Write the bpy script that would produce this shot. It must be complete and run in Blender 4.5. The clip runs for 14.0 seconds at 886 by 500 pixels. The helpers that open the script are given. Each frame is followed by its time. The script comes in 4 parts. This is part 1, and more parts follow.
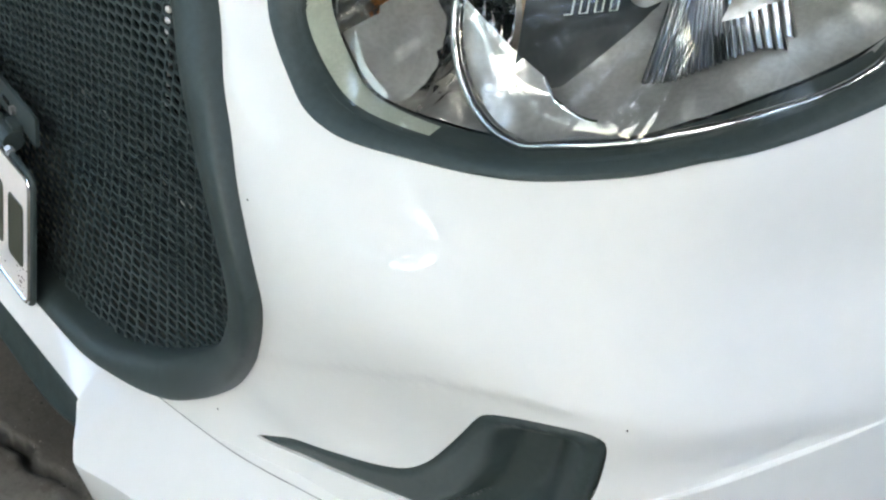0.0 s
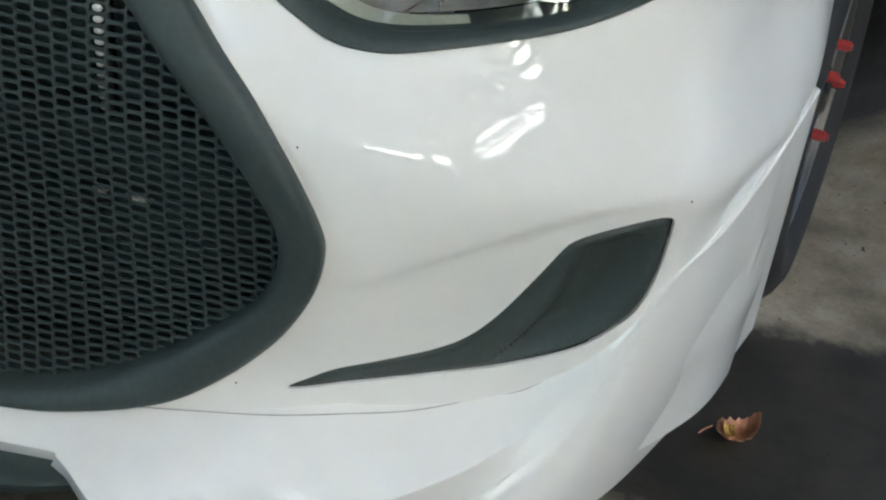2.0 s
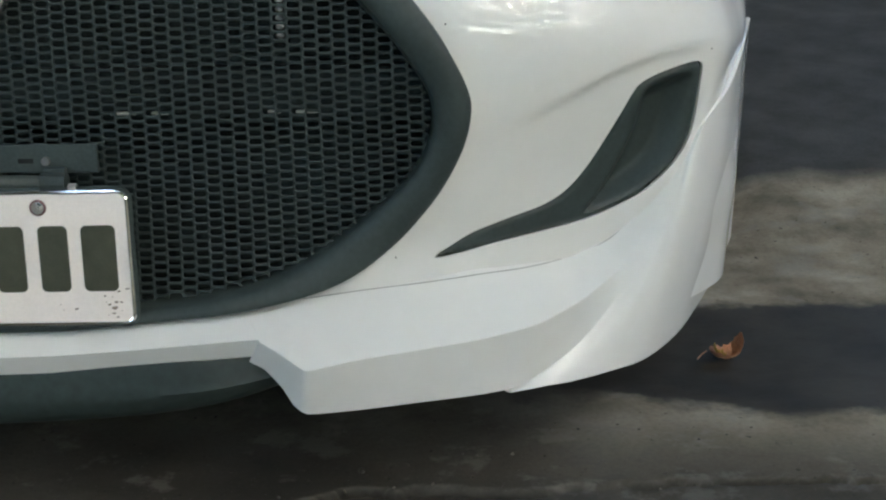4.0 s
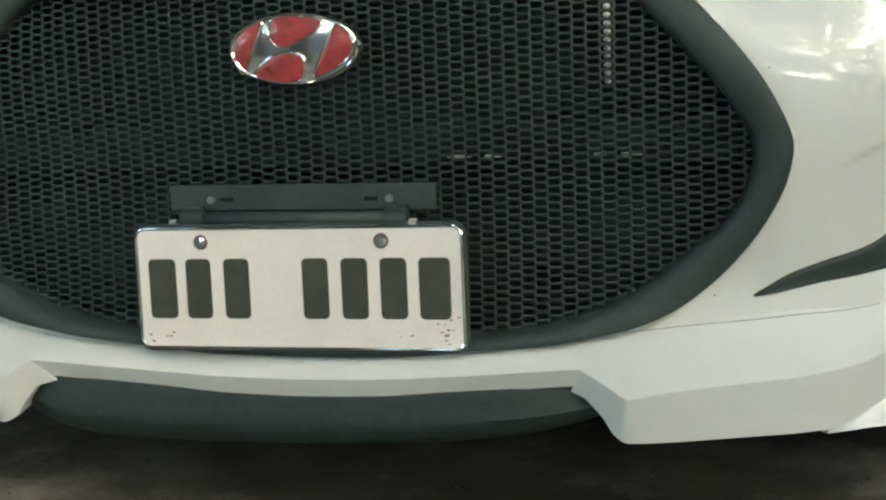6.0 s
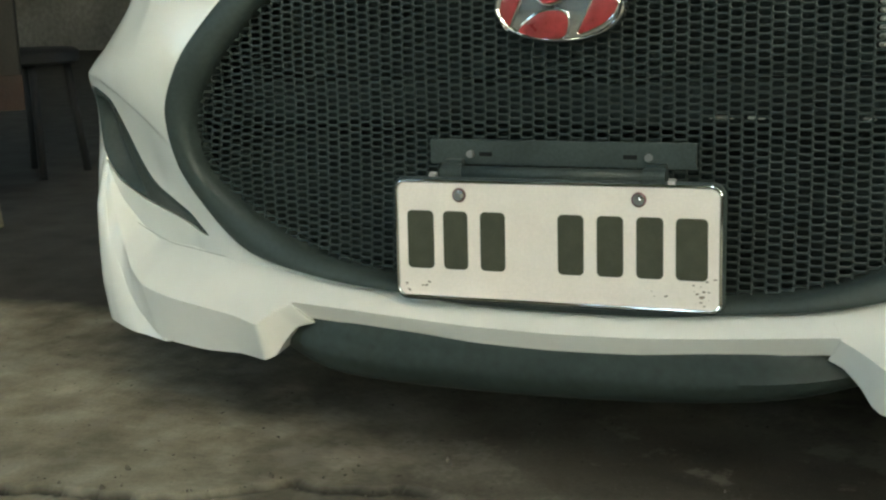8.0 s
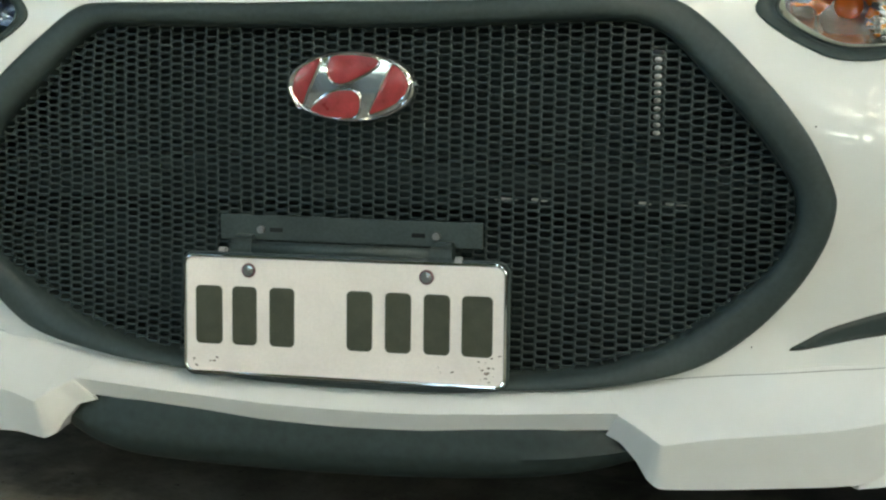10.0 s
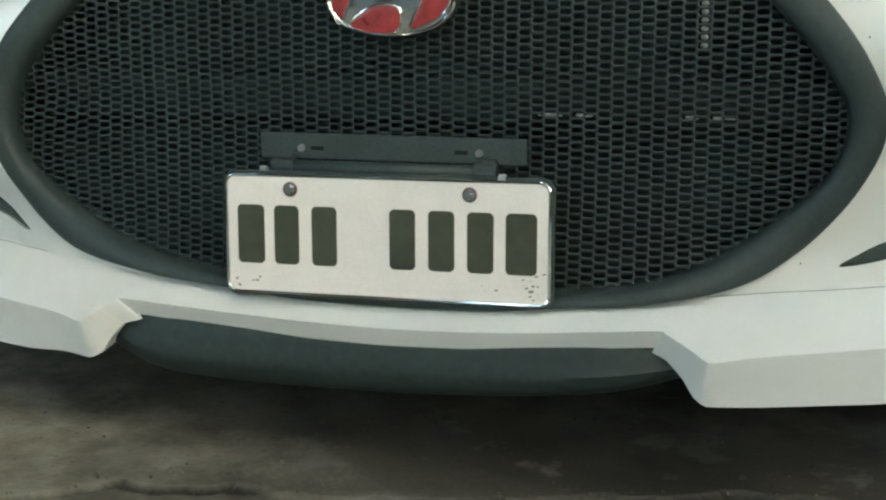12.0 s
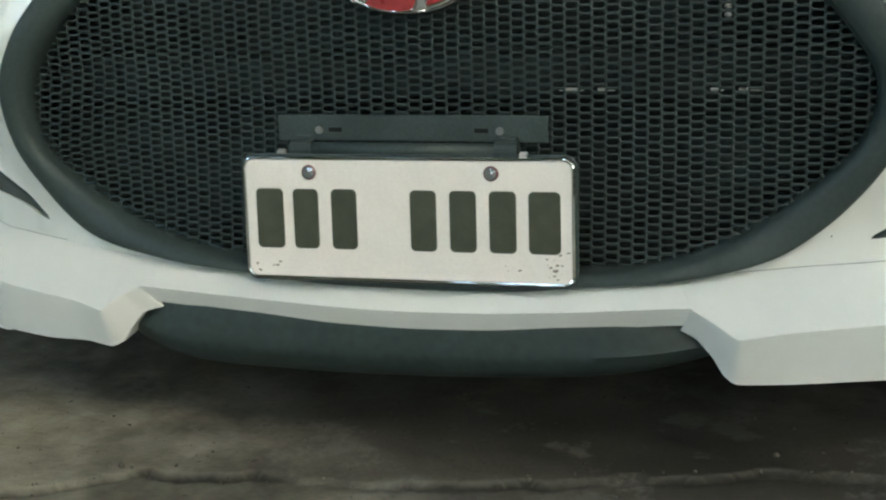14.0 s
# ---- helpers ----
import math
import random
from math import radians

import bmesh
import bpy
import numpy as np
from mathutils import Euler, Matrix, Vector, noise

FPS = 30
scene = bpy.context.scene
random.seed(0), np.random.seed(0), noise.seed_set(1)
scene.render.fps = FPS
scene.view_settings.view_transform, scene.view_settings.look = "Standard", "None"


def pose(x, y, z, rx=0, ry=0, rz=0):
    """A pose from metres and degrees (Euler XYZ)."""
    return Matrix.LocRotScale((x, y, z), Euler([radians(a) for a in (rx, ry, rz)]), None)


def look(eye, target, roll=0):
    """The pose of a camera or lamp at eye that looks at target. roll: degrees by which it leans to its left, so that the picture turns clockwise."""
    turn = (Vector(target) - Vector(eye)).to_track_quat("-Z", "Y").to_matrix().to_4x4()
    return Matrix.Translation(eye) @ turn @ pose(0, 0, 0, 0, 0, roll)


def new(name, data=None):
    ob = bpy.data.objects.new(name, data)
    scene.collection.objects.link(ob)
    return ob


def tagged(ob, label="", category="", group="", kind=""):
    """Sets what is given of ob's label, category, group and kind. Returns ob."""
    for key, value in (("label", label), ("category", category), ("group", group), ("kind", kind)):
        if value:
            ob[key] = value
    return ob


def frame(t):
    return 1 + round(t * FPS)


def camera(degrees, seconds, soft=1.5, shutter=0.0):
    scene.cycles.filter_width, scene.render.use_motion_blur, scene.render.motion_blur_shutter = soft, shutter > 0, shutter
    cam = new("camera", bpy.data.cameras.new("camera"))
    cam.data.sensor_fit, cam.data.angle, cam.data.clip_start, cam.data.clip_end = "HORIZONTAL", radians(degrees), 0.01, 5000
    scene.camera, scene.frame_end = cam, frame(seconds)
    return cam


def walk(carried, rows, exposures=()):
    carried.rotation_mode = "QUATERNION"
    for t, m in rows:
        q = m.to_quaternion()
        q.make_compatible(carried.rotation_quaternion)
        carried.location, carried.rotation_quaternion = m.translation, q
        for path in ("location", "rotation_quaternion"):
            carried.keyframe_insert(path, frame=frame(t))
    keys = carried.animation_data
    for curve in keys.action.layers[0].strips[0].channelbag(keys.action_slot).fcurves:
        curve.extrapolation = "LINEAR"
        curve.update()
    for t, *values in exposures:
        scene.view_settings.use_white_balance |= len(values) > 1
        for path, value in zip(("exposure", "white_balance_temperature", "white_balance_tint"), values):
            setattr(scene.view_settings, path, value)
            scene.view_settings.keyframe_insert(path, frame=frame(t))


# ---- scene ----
cam = camera(37.0, 14.0, soft=2.2)
PATH = (
    (0.0, 1.2297, -0.3610, 1.0519, 49.92, -33.44, 8.52),
    (0.5, 1.1946, -0.4476, 1.0391, 40.04, -32.16, 8.42),
    (1.0, 1.1127, -0.5872, 1.0256, 31.67, -31.54, 6.88),
    (1.5, 1.0104, -0.6854, 0.9896, 23.76, -31.81, 5.24),
    (2.0, 0.8537, -0.7695, 1.0063, 14.46, -31.98, 4.95),
    (2.5, 0.7202, -0.9358, 0.9550, 7.56, -30.04, 3.42),
    (2.7, 0.6665, -0.9893, 0.9243, 6.11, -30.08, 1.88),
    (4.8, 0.5722, -1.3918, 0.6151, 3.04, -8.42, -1.34),
    (5.0, 0.5603, -1.3933, 0.6343, 3.19, -8.35, -1.08),
    (5.5, 0.5456, -1.3925, 0.6351, 7.30, -9.06, -1.70),
    (6.0, 0.5388, -1.3964, 0.6246, 14.60, -10.59, -2.65),
    (6.5, 0.5143, -1.4081, 0.6280, 20.44, -12.15, -2.87),
    (7.0, 0.4926, -1.4193, 0.6217, 24.19, -12.98, -2.80),
    (7.2, 0.4924, -1.4188, 0.6294, 25.40, -13.46, -3.15),
    (9.3, 0.4956, -1.4447, 0.6157, 17.83, -8.27, 0.09),
    (9.5, 0.5015, -1.4420, 0.6188, 16.84, -8.26, 0.15),
    (10.0, 0.5058, -1.4385, 0.6167, 14.89, -8.37, 0.20),
    (10.5, 0.5106, -1.4287, 0.6306, 13.86, -9.06, 0.14),
    (11.0, 0.5141, -1.4255, 0.6176, 12.36, -8.76, 0.16),
    (11.5, 0.5103, -1.4187, 0.6297, 12.76, -10.78, 0.12),
    (12.0, 0.4950, -1.4231, 0.6208, 16.56, -12.19, -0.54),
    (12.5, 0.4921, -1.4246, 0.6209, 17.95, -12.77, -1.16),
    (13.0, 0.4914, -1.4125, 0.6188, 16.08, -12.67, -1.54),
    (13.5, 0.5068, -1.3940, 0.6271, 14.29, -12.84, -1.77),
    (14.0, 0.4979, -1.3935, 0.6215, 18.01, -13.25, -2.15),
)
TINT = ((0.0, 4.38, 6650, 5), (1.0, 4.35, 6750, 4), (1.5, 4.10, 6850, 4), (2.0, 3.93, 6900, 4), (2.7, 3.75, 6950, 4), (4.8, 3.80, 7150, 0),
        (5.5, 3.84, 7500, -2), (6.2, 3.92, 7900, -5), (7.2, 3.90, 8500, -8), (9.5, 3.92, 7700, -6), (14.0, 3.94, 7400, -5))


def turn_of(yaw, pitch, roll):
    return (Matrix.Rotation(radians(yaw), 4, "Z") @ Matrix.Rotation(radians(90 + pitch), 4, "X")
            @ Matrix.Rotation(radians(roll), 4, "Z"))


walk(cam, [(t, Matrix.Translation((x, y, z)) @ turn_of(a, b, c)) for t, x, y, z, a, b, c in PATH], TINT)

# ---- daylight ----
world = bpy.data.worlds.new("sky")
scene.world = world
world.use_nodes = True
nt = world.node_tree
sky = nt.nodes.new("ShaderNodeTexSky")
sky.sky_type = "NISHITA"
sky.sun_disc = False
sky.sun_elevation, sky.sun_rotation = radians(38), radians(140)
sky.dust_density = 1.5
nt.links.new(sky.outputs[0], nt.nodes["Background"].inputs[0])
nt.nodes["Background"].inputs[1].default_value = 0.15
sun = new("sun", bpy.data.lights.new("sun", "SUN"))
sun.data.energy, sun.data.angle, sun.data.color = .12, radians(40), (1, .97, .92)
sun.matrix_world = look((2.0, -2.38, 2.43), (0, 0, 0))

# ---- materials ----


def mat(name, color=(.5, .5, .5), rough=.5, metal=0.0, coat=0.0, spots=0.0, grain=0.0, scale=8.0, bump=0.0, bscale=200.0, spec=.5):
    """A procedural surface: base colour with two scales of variation, and fine relief."""
    m = bpy.data.materials.new(name)
    m.use_nodes = True
    n, l = m.node_tree.nodes, m.node_tree.links
    b = n["Principled BSDF"]
    b.inputs["Base Color"].default_value = (*color, 1)
    b.inputs["Roughness"].default_value = rough
    b.inputs["Metallic"].default_value = metal
    b.inputs["Specular IOR Level"].default_value = spec
    b.inputs["Coat Weight"].default_value = coat
    b.inputs["Coat Roughness"].default_value = .02
    co = n.new("ShaderNodeTexCoord")
    if spots or grain:
        big, fine = n.new("ShaderNodeTexNoise"), n.new("ShaderNodeTexNoise")
        big.inputs["Scale"].default_value, fine.inputs["Scale"].default_value = scale, scale * 14
        big.inputs["Detail"].default_value = fine.inputs["Detail"].default_value = 5
        for k in (big, fine):
            l.new(co.outputs["Object"], k.inputs["Vector"])
        last = None
        for k, amount in ((big, spots), (fine, grain)):
            mr = n.new("ShaderNodeMapRange")
            mr.inputs[1].default_value, mr.inputs[2].default_value = .3, .7
            mr.inputs[3].default_value, mr.inputs[4].default_value = 1 - amount, 1 + amount
            l.new(k.outputs[0], mr.inputs[0])
            mx = n.new("ShaderNodeMix")
            mx.data_type, mx.blend_type = "RGBA", "MULTIPLY"
            mx.inputs[0].default_value = 1
            if last is None:
                mx.inputs[6].default_value = (*color, 1)
            else:
                l.new(last, mx.inputs[6])
            l.new(mr.outputs[0], mx.inputs[7])
            last = mx.outputs[2]
        l.new(last, b.inputs["Base Color"])
        rr = n.new("ShaderNodeMapRange")
        rr.inputs[1].default_value, rr.inputs[2].default_value = .3, .7
        rr.inputs[3].default_value, rr.inputs[4].default_value = max(rough - .4 * spots * rough, .02), min(1, rough + .4 * spots * rough)
        l.new(big.outputs[0], rr.inputs[0])
        l.new(rr.outputs[0], b.inputs["Roughness"])
    if bump:
        nz, bp = n.new("ShaderNodeTexNoise"), n.new("ShaderNodeBump")
        nz.inputs["Scale"].default_value, nz.inputs["Detail"].default_value = bscale, 4
        bp.inputs["Strength"].default_value, bp.inputs["Distance"].default_value = bump, .002
        l.new(co.outputs["Object"], nz.inputs["Vector"])
        l.new(nz.outputs[0], bp.inputs["Height"])
        l.new(bp.outputs[0], b.inputs["Normal"])
    return m


PAINT = mat("white_paint", (.80, .81, .79), .4, 0, 1.0, .012, .01, 3, spec=0.0)
PLASTIC = mat("black_plastic", (.040, .056, .055), .42, 0, 0, .12, .12, 12, .25, 900, spec=.4)
AIRDAM = mat("air_dam_plastic", (.026, .040, .038), .55, 0, 0, .2, .2, 6, .15, 60, spec=.4)
MESH = mat("grille_mesh", (.025, .038, .038), .5, 0, 0, .15, .1, 9, spec=.4)
GLOSSBLACK = mat("gloss_black", (.02, .022, .024), .15, 0, 0, .1, .05, 20)
DARK = mat("dark_cavity", (.018, .026, .027), .8, 0, 0, .4, .3, 10, spec=.2)
CHROME = mat("chrome", (.86, .86, .87), .06, 1.0, 0, .03, .0, 30)
RUSTY = mat("brown_scuff", (.25, .20, .17), .7, 0, 0, .4, .3, 60)
WASHER = mat("rusty_washer", (.22, .10, .11), .5, .2, 0, .3, .3, 80)
BADGE = mat("badge_chrome", (.86, .86, .85), .09, .95, 0, .05, .05, 40)
SATIN = mat("satin_steel", (.75, .74, .73), .25, .5, 0, .1, .1, 60)
RED = mat("red_enamel", (.36, .045, .05), .3, 0, .6, .25, .15, 60)
PLATE = mat("plate_white", (.90, .84, .80), .35, 0, .2, .03, .03, 20)
OLIVE = mat("olive_ink", (.06, .065, .045), .45, 0, 0, .15, .1, 50)
RUBBER = mat("rubber", (.022, .023, .024), .75, 0, 0, .25, .2, 14, .3, 300)
RIMGREY = mat("dusty_rim", (.085, .085, .085), .4, .5, 0, .2, .15, 30)
ALLOY = mat("alloy", (.30, .30, .31), .3, .7, 0, .15, .1, 20)
BRACKET = mat("bracket_steel", (.05, .068, .068), .5, .3, 0, .15, .15, 20, .1, 500)
LEAF = mat("dry_leaf", (.54, .27, .16), .7, 0, 0, .45, .3, 25, .5, 120)
LEAFPALE = mat("dry_leaf_edge", (.5, .33, .09), .7, 0, 0, .3, .2, 25)

LAMPGREY = mat("smoky_plastic", (.62, .63, .62), .12, .65, .6, .2, .1, 20, .7, 38)
CLEARGREY = mat("moulded_silver", (.76, .76, .74), .2, .6, 0, .15, .1, 40, .3, 150)
PALE = mat("pale_plastic", (.50, .55, .47), .3, 0, .3, .1, .1, 30)
BOWL = mat("bright_bowl", (.90, .80, .72), .10, 1.0, 0, .1, .05, 60)
BULBAMBER = mat("painted_bulb_amber", (.88, .54, .32), .14, .9, 0, .2, .15, 70)
BOUNCEWALL = mat("pale_bounce", (.45, .45, .42), .85, 0, 0, .15, .1, 1.5, .4, 60)
PALEREFLECTOR = mat("pale_reflector", (.80, .79, .76), .8, 0, 0, .12, .1, 2, .3, 80)
SHED = mat("shed_concrete", (.20, .195, .19), .85, 0, 0, .35, .2, 1.5, .5, 60)
RUST = mat("rusty_paint", (.30, .25, .17), .7, 0, 0, .5, .4, 14, .6, 120)
REDRUST = mat("red_rust", (.035, .018, .014), .7, 0, 0, .4, .3, 18, .5, 120)
GREYBOX = mat("grey_metal", (.016, .015, .013), .6, .2, 0, .3, .2, 8)
BARK = mat("bark", (.09, .065, .045), .9, 0, 0, .4, .3, 10, 1.0, 60)
FOLIAGE = mat("foliage", (.05, .085, .025), .5, 0, 0, .4, .3, 3)


def glass_mat():
    m = bpy.data.materials.new("clear_lens")
    m.use_nodes = True
    n, l = m.node_tree.nodes, m.node_tree.links
    n.clear()
    out, mix, tr, gl, fr = (n.new(k) for k in ("ShaderNodeOutputMaterial", "ShaderNodeMixShader", "ShaderNodeBsdfTransparent",
                                               "ShaderNodeBsdfGlossy", "ShaderNodeFresnel"))
    tr.inputs[0].default_value = (.93, .95, .94, 1)
    gl.inputs["Roughness"].default_value = .02
    fr.inputs[0].default_value = 1.5
    l.new(fr.outputs[0], mix.inputs[0])
    l.new(tr.outputs[0], mix.inputs[1])
    l.new(gl.outputs[0], mix.inputs[2])
    l.new(mix.outputs[0], out.inputs[0])
    return m


LENS = glass_mat()


def amber_mat():
    """Thin amber-coated glass: light comes through it."""
    m = bpy.data.materials.new("amber_glass")
    m.use_nodes = True
    n, l = m.node_tree.nodes, m.node_tree.links
    b = n["Principled BSDF"]
    b.inputs["Base Color"].default_value = (.85, .26, .05, 1)
    b.inputs["Roughness"].default_value = .15
    tr, mx = n.new("ShaderNodeBsdfTranslucent"), n.new("ShaderNodeMixShader")
    tr.inputs[0].default_value = (1.0, .36, .07, 1)
    mx.inputs[0].default_value = .6
    l.new(b.outputs[0], mx.inputs[1])
    l.new(tr.outputs[0], mx.inputs[2])
    l.new(mx.outputs[0], n["Material Output"].inputs[0])
    return m


AMBER = amber_mat()
BEAMGLINT = mat("painted_glint", (.42, .41, .38), .4, 0, 0, .3, .3, 60)
DARKLINER = mat("dark_lamp_liner", (.035, .042, .046), .22, 0, .4, .15, .1, 20)
SILVERED = mat("silvered_chamber", (.56, .54, .52), .09, 1.0, 0, .15, .1, 60, .6, 60)
# blue reflections of the far lamp, painted into its housing and reflectors
BLUEREFLECT = mat("painted_blue_reflection", (.035, .075, .20), .2, .2, .5, .2, .1, 20)
PALEBLUE = mat("pale_blue_silver", (.62, .68, .80), .15, .8, 0, .15, .1, 60)
SEAMGREY = mat("shaded_joint", (.30, .31, .30), .8, 0, 0, .2, .1, 30)
DIODE = mat("diode_lens", (.55, .55, .53), .2, .4, .5, .05, .05, 30)


def ground_mat():
    m = bpy.data.materials.new("worn_concrete")
    m.use_nodes = True
    n, l = m.node_tree.nodes, m.node_tree.links
    b = n["Principled BSDF"]
    geo = n.new("ShaderNodeNewGeometry")

    def noise_at(scale, detail=6, rough=.6):
        k = n.new("ShaderNodeTexNoise")
        k.inputs["Scale"].default_value, k.inputs["Detail"].default_value, k.inputs["Roughness"].default_value = scale, detail, rough
        l.new(geo.outputs["Position"], k.inputs["Vector"])
        return k.outputs[0]

    def ramp(src, stops):
        k = n.new("ShaderNodeValToRGB")
        e = k.color_ramp.elements
        while len(e) < len(stops):
            e.new(.5)
        for s, (p, c) in zip(e, stops):
            s.position, s.color = p, (*c, 1)
        l.new(src, k.inputs[0])
        return k.outputs[0]

    def mix(fac, a, c, mode="MIX"):
        k = n.new("ShaderNodeMix")
        k.data_type, k.blend_type = "RGBA", mode
        for s, v in ((k.inputs[0], fac), (k.inputs[6], a), (k.inputs[7], c)):
            if isinstance(v, (int, float)):
                s.default_value = v
            elif isinstance(v, tuple):
                s.default_value = (*v, 1)
            else:
                l.new(v, s)
        return k.outputs[2]

    def calc(op, a, c=0.0, e=0.0):
        k = n.new("ShaderNodeMath")
        k.operation = op
        for s, v in zip(k.inputs, (a, c, e)):
            if isinstance(v, (int, float)):
                s.default_value = v
            else:
                l.new(v, s)
        return k.outputs[0]

    sep = n.new("ShaderNodeSeparateXYZ")
    l.new(geo.outputs["Position"], sep.inputs[0])
    X, Y = sep.outputs[0], sep.outputs[1]

    def held(v):
        return calc("MINIMUM", calc("MAXIMUM", v, 0.0), 1.0)

    def attr(name):
        k = n.new("ShaderNodeAttribute")
        k.attribute_name = name
        return k.outputs["Fac"]

    big, mid, fine, grit = noise_at(2.4), noise_at(8, 8, .58), noise_at(130, 4, .7), noise_at(420, 2)
    wob0 = calc("SUBTRACT", noise_at(4, 6), .5)
    base = ramp(mid, ((.30, (.135, .12, .092)), (.5, (.26, .235, .185)), (.70, (.39, .36, .30))))
    base = mix(.75, base, ramp(big, ((.35, (.5, .5, .48)), (.65, (1, 1, 1)))), "MULTIPLY")
    base = mix(.4, base, ramp(fine, ((.32, (.45, .45, .44)), (.55, (.9, .9, .9)), (.72, (1.0, 1.0, 1.0)))), "MULTIPLY")
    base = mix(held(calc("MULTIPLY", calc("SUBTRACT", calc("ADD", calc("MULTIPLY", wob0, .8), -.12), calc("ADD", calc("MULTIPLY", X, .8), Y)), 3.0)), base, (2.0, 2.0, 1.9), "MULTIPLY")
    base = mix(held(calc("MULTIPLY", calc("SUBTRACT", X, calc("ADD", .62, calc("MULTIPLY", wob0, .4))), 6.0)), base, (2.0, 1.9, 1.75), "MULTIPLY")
    # damp earth under the nose, with the shade there painted in as well
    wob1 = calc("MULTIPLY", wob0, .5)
    damp_shade = calc("MULTIPLY", held(calc("MULTIPLY", calc("ADD", calc("ADD", X, wob1), .25), 3.0)), held(calc("MULTIPLY", calc("SUBTRACT", calc("ADD", .30, wob1), Y), 5.0)))
    damp_shade = calc("MULTIPLY", damp_shade, held(calc("MULTIPLY", calc("ADD", calc("ADD", Y, calc("MULTIPLY", wob1, .3)), .06), 7.0)))
    base = mix(calc("MULTIPLY", damp_shade, .82), base, (.026, .023, .018))
    # pale scaled patches with ragged edges
    scale_ = noise_at(6.5, 9, .7)
    base = mix(ramp(scale_, ((.54, (0, 0, 0)), (.60, (.4, .4, .4)))), base, (.36, .34, .29))
    # small pits and specks
    base = mix(ramp(noise_at(75, 2), ((.26, (1, 1, 1)), (.31, (0, 0, 0)))), base, (.03, .028, .022))
    base = mix(ramp(grit, ((.68, (0, 0, 0)), (.74, (.6, .6, .6)))), base, (.42, .40, .36))
    wob = calc("MULTIPLY", calc("SUBTRACT", noise_at(6, 8, .65), .5), .35)
    # light on the slab's broken edge painted as a pale line, and earth where it has broken away
    base = mix(calc("MULTIPLY", attr("lit_edge"), .45), base, (.36, .34, .29))
    soil = ramp(mid, ((.3, (.02, .018, .013)), (.55, (.055, .05, .038)), (.72, (.13, .12, .10))))
    soil = mix(.6, soil, ramp(fine, ((.3, (.4, .4, .4)), (.7, (1, 1, 1)))), "MULTIPLY")
    base = mix(attr("soil"), base, soil)
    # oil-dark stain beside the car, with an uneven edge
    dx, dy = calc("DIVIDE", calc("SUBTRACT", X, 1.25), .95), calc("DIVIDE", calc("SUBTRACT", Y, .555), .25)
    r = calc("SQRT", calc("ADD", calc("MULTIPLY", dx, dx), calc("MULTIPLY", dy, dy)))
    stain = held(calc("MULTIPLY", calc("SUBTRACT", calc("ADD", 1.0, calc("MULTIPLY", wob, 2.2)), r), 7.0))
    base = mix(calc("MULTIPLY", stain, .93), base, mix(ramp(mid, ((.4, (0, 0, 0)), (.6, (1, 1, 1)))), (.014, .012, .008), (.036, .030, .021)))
    # older, darker paving behind
    west = held(calc("MULTIPLY", calc("SUBTRACT", -.7, X), 3.0))
    edge = calc("SUBTRACT", 1.38, calc("MULTIPLY", west, .82))
    back = held(calc("MULTIPLY", calc("SUBTRACT", calc("ADD", Y, calc("MULTIPLY", wob, .4)), edge), 12.0))
    dark = ramp(mid, ((.3, (.055, .055, .05)), (.7, (.12, .12, .112))))
    dark = mix(.6, dark, ramp(fine, ((.3, (.5, .5, .5)), (.7, (1, 1, 1)))), "MULTIPLY")
    base = mix(back, base, dark)
    base = mix(1.0, base, (.72, .73, .74), "MULTIPLY")
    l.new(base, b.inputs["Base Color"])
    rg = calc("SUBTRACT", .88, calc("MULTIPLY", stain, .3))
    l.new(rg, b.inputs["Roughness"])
    bp = n.new("ShaderNodeBump")
    bp.inputs["Strength"].default_value, bp.inputs["Distance"].default_value = .35, .004
    l.new(calc("ADD", calc("ADD", mid, calc("MULTIPLY", scale_, .6)), calc("MULTIPLY", fine, .5)), bp.inputs["Height"])
    l.new(bp.outputs[0], b.inputs["Normal"])
    return m


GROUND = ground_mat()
GRIT = mat("concrete_crumb", (.12, .11, .09), .9, 0, 0, .4, .3, 40, .5, 300)

# ---- building blocks ----


def part(name, bm, material, parent=None, label="", smooth=True):
    """One bmesh as one mesh object, under a thing or a part."""
    me = bpy.data.meshes.new(name)
    bm.to_mesh(me)
    bm.free()
    me.materials.append(material)
    if smooth:
        me.shade_smooth()
    ob = new(name, me)
    if parent:
        ob.parent = parent
    if label:
        ob["label"] = label
    return ob


def raw(name, verts, faces, material, parent=None, label="", smooth=True, crisp=.7):
    me = bpy.data.meshes.new(name)
    me.from_pydata([tuple(map(float, v)) for v in verts], [], [tuple(map(int, f)) for f in faces])
    me.validate()
    me.materials.append(material)
    bm = bmesh.new()
    bm.from_mesh(me)
    bmesh.ops.remove_doubles(bm, verts=bm.verts, dist=1e-6)
    bmesh.ops.recalc_face_normals(bm, faces=bm.faces)
    for e in bm.edges:
        if e.is_boundary or len(e.link_faces) == 2 and e.calc_face_angle(0) > crisp:
            e.smooth = False
    bm.to_mesh(me)
    bm.free()
    if smooth:
        for q in me.polygons:
            q.use_smooth = True
    ob = new(name, me)
    if parent:
        ob.parent = parent
    if label:
        ob["label"] = label
    return ob


def sheet(rows, closed=False):
    """Vertices and quads of a loft through rows of places."""
    rows = np.asarray(rows, float)
    a, b = rows.shape[:2]
    faces = []
    for i in range(a - 1):
        for j in range(b if closed else b - 1):
            k = (j + 1) % b
            faces.append((i * b + j, i * b + k, (i + 1) * b + k, (i + 1) * b + j))
    return rows.reshape(-1, 3), faces


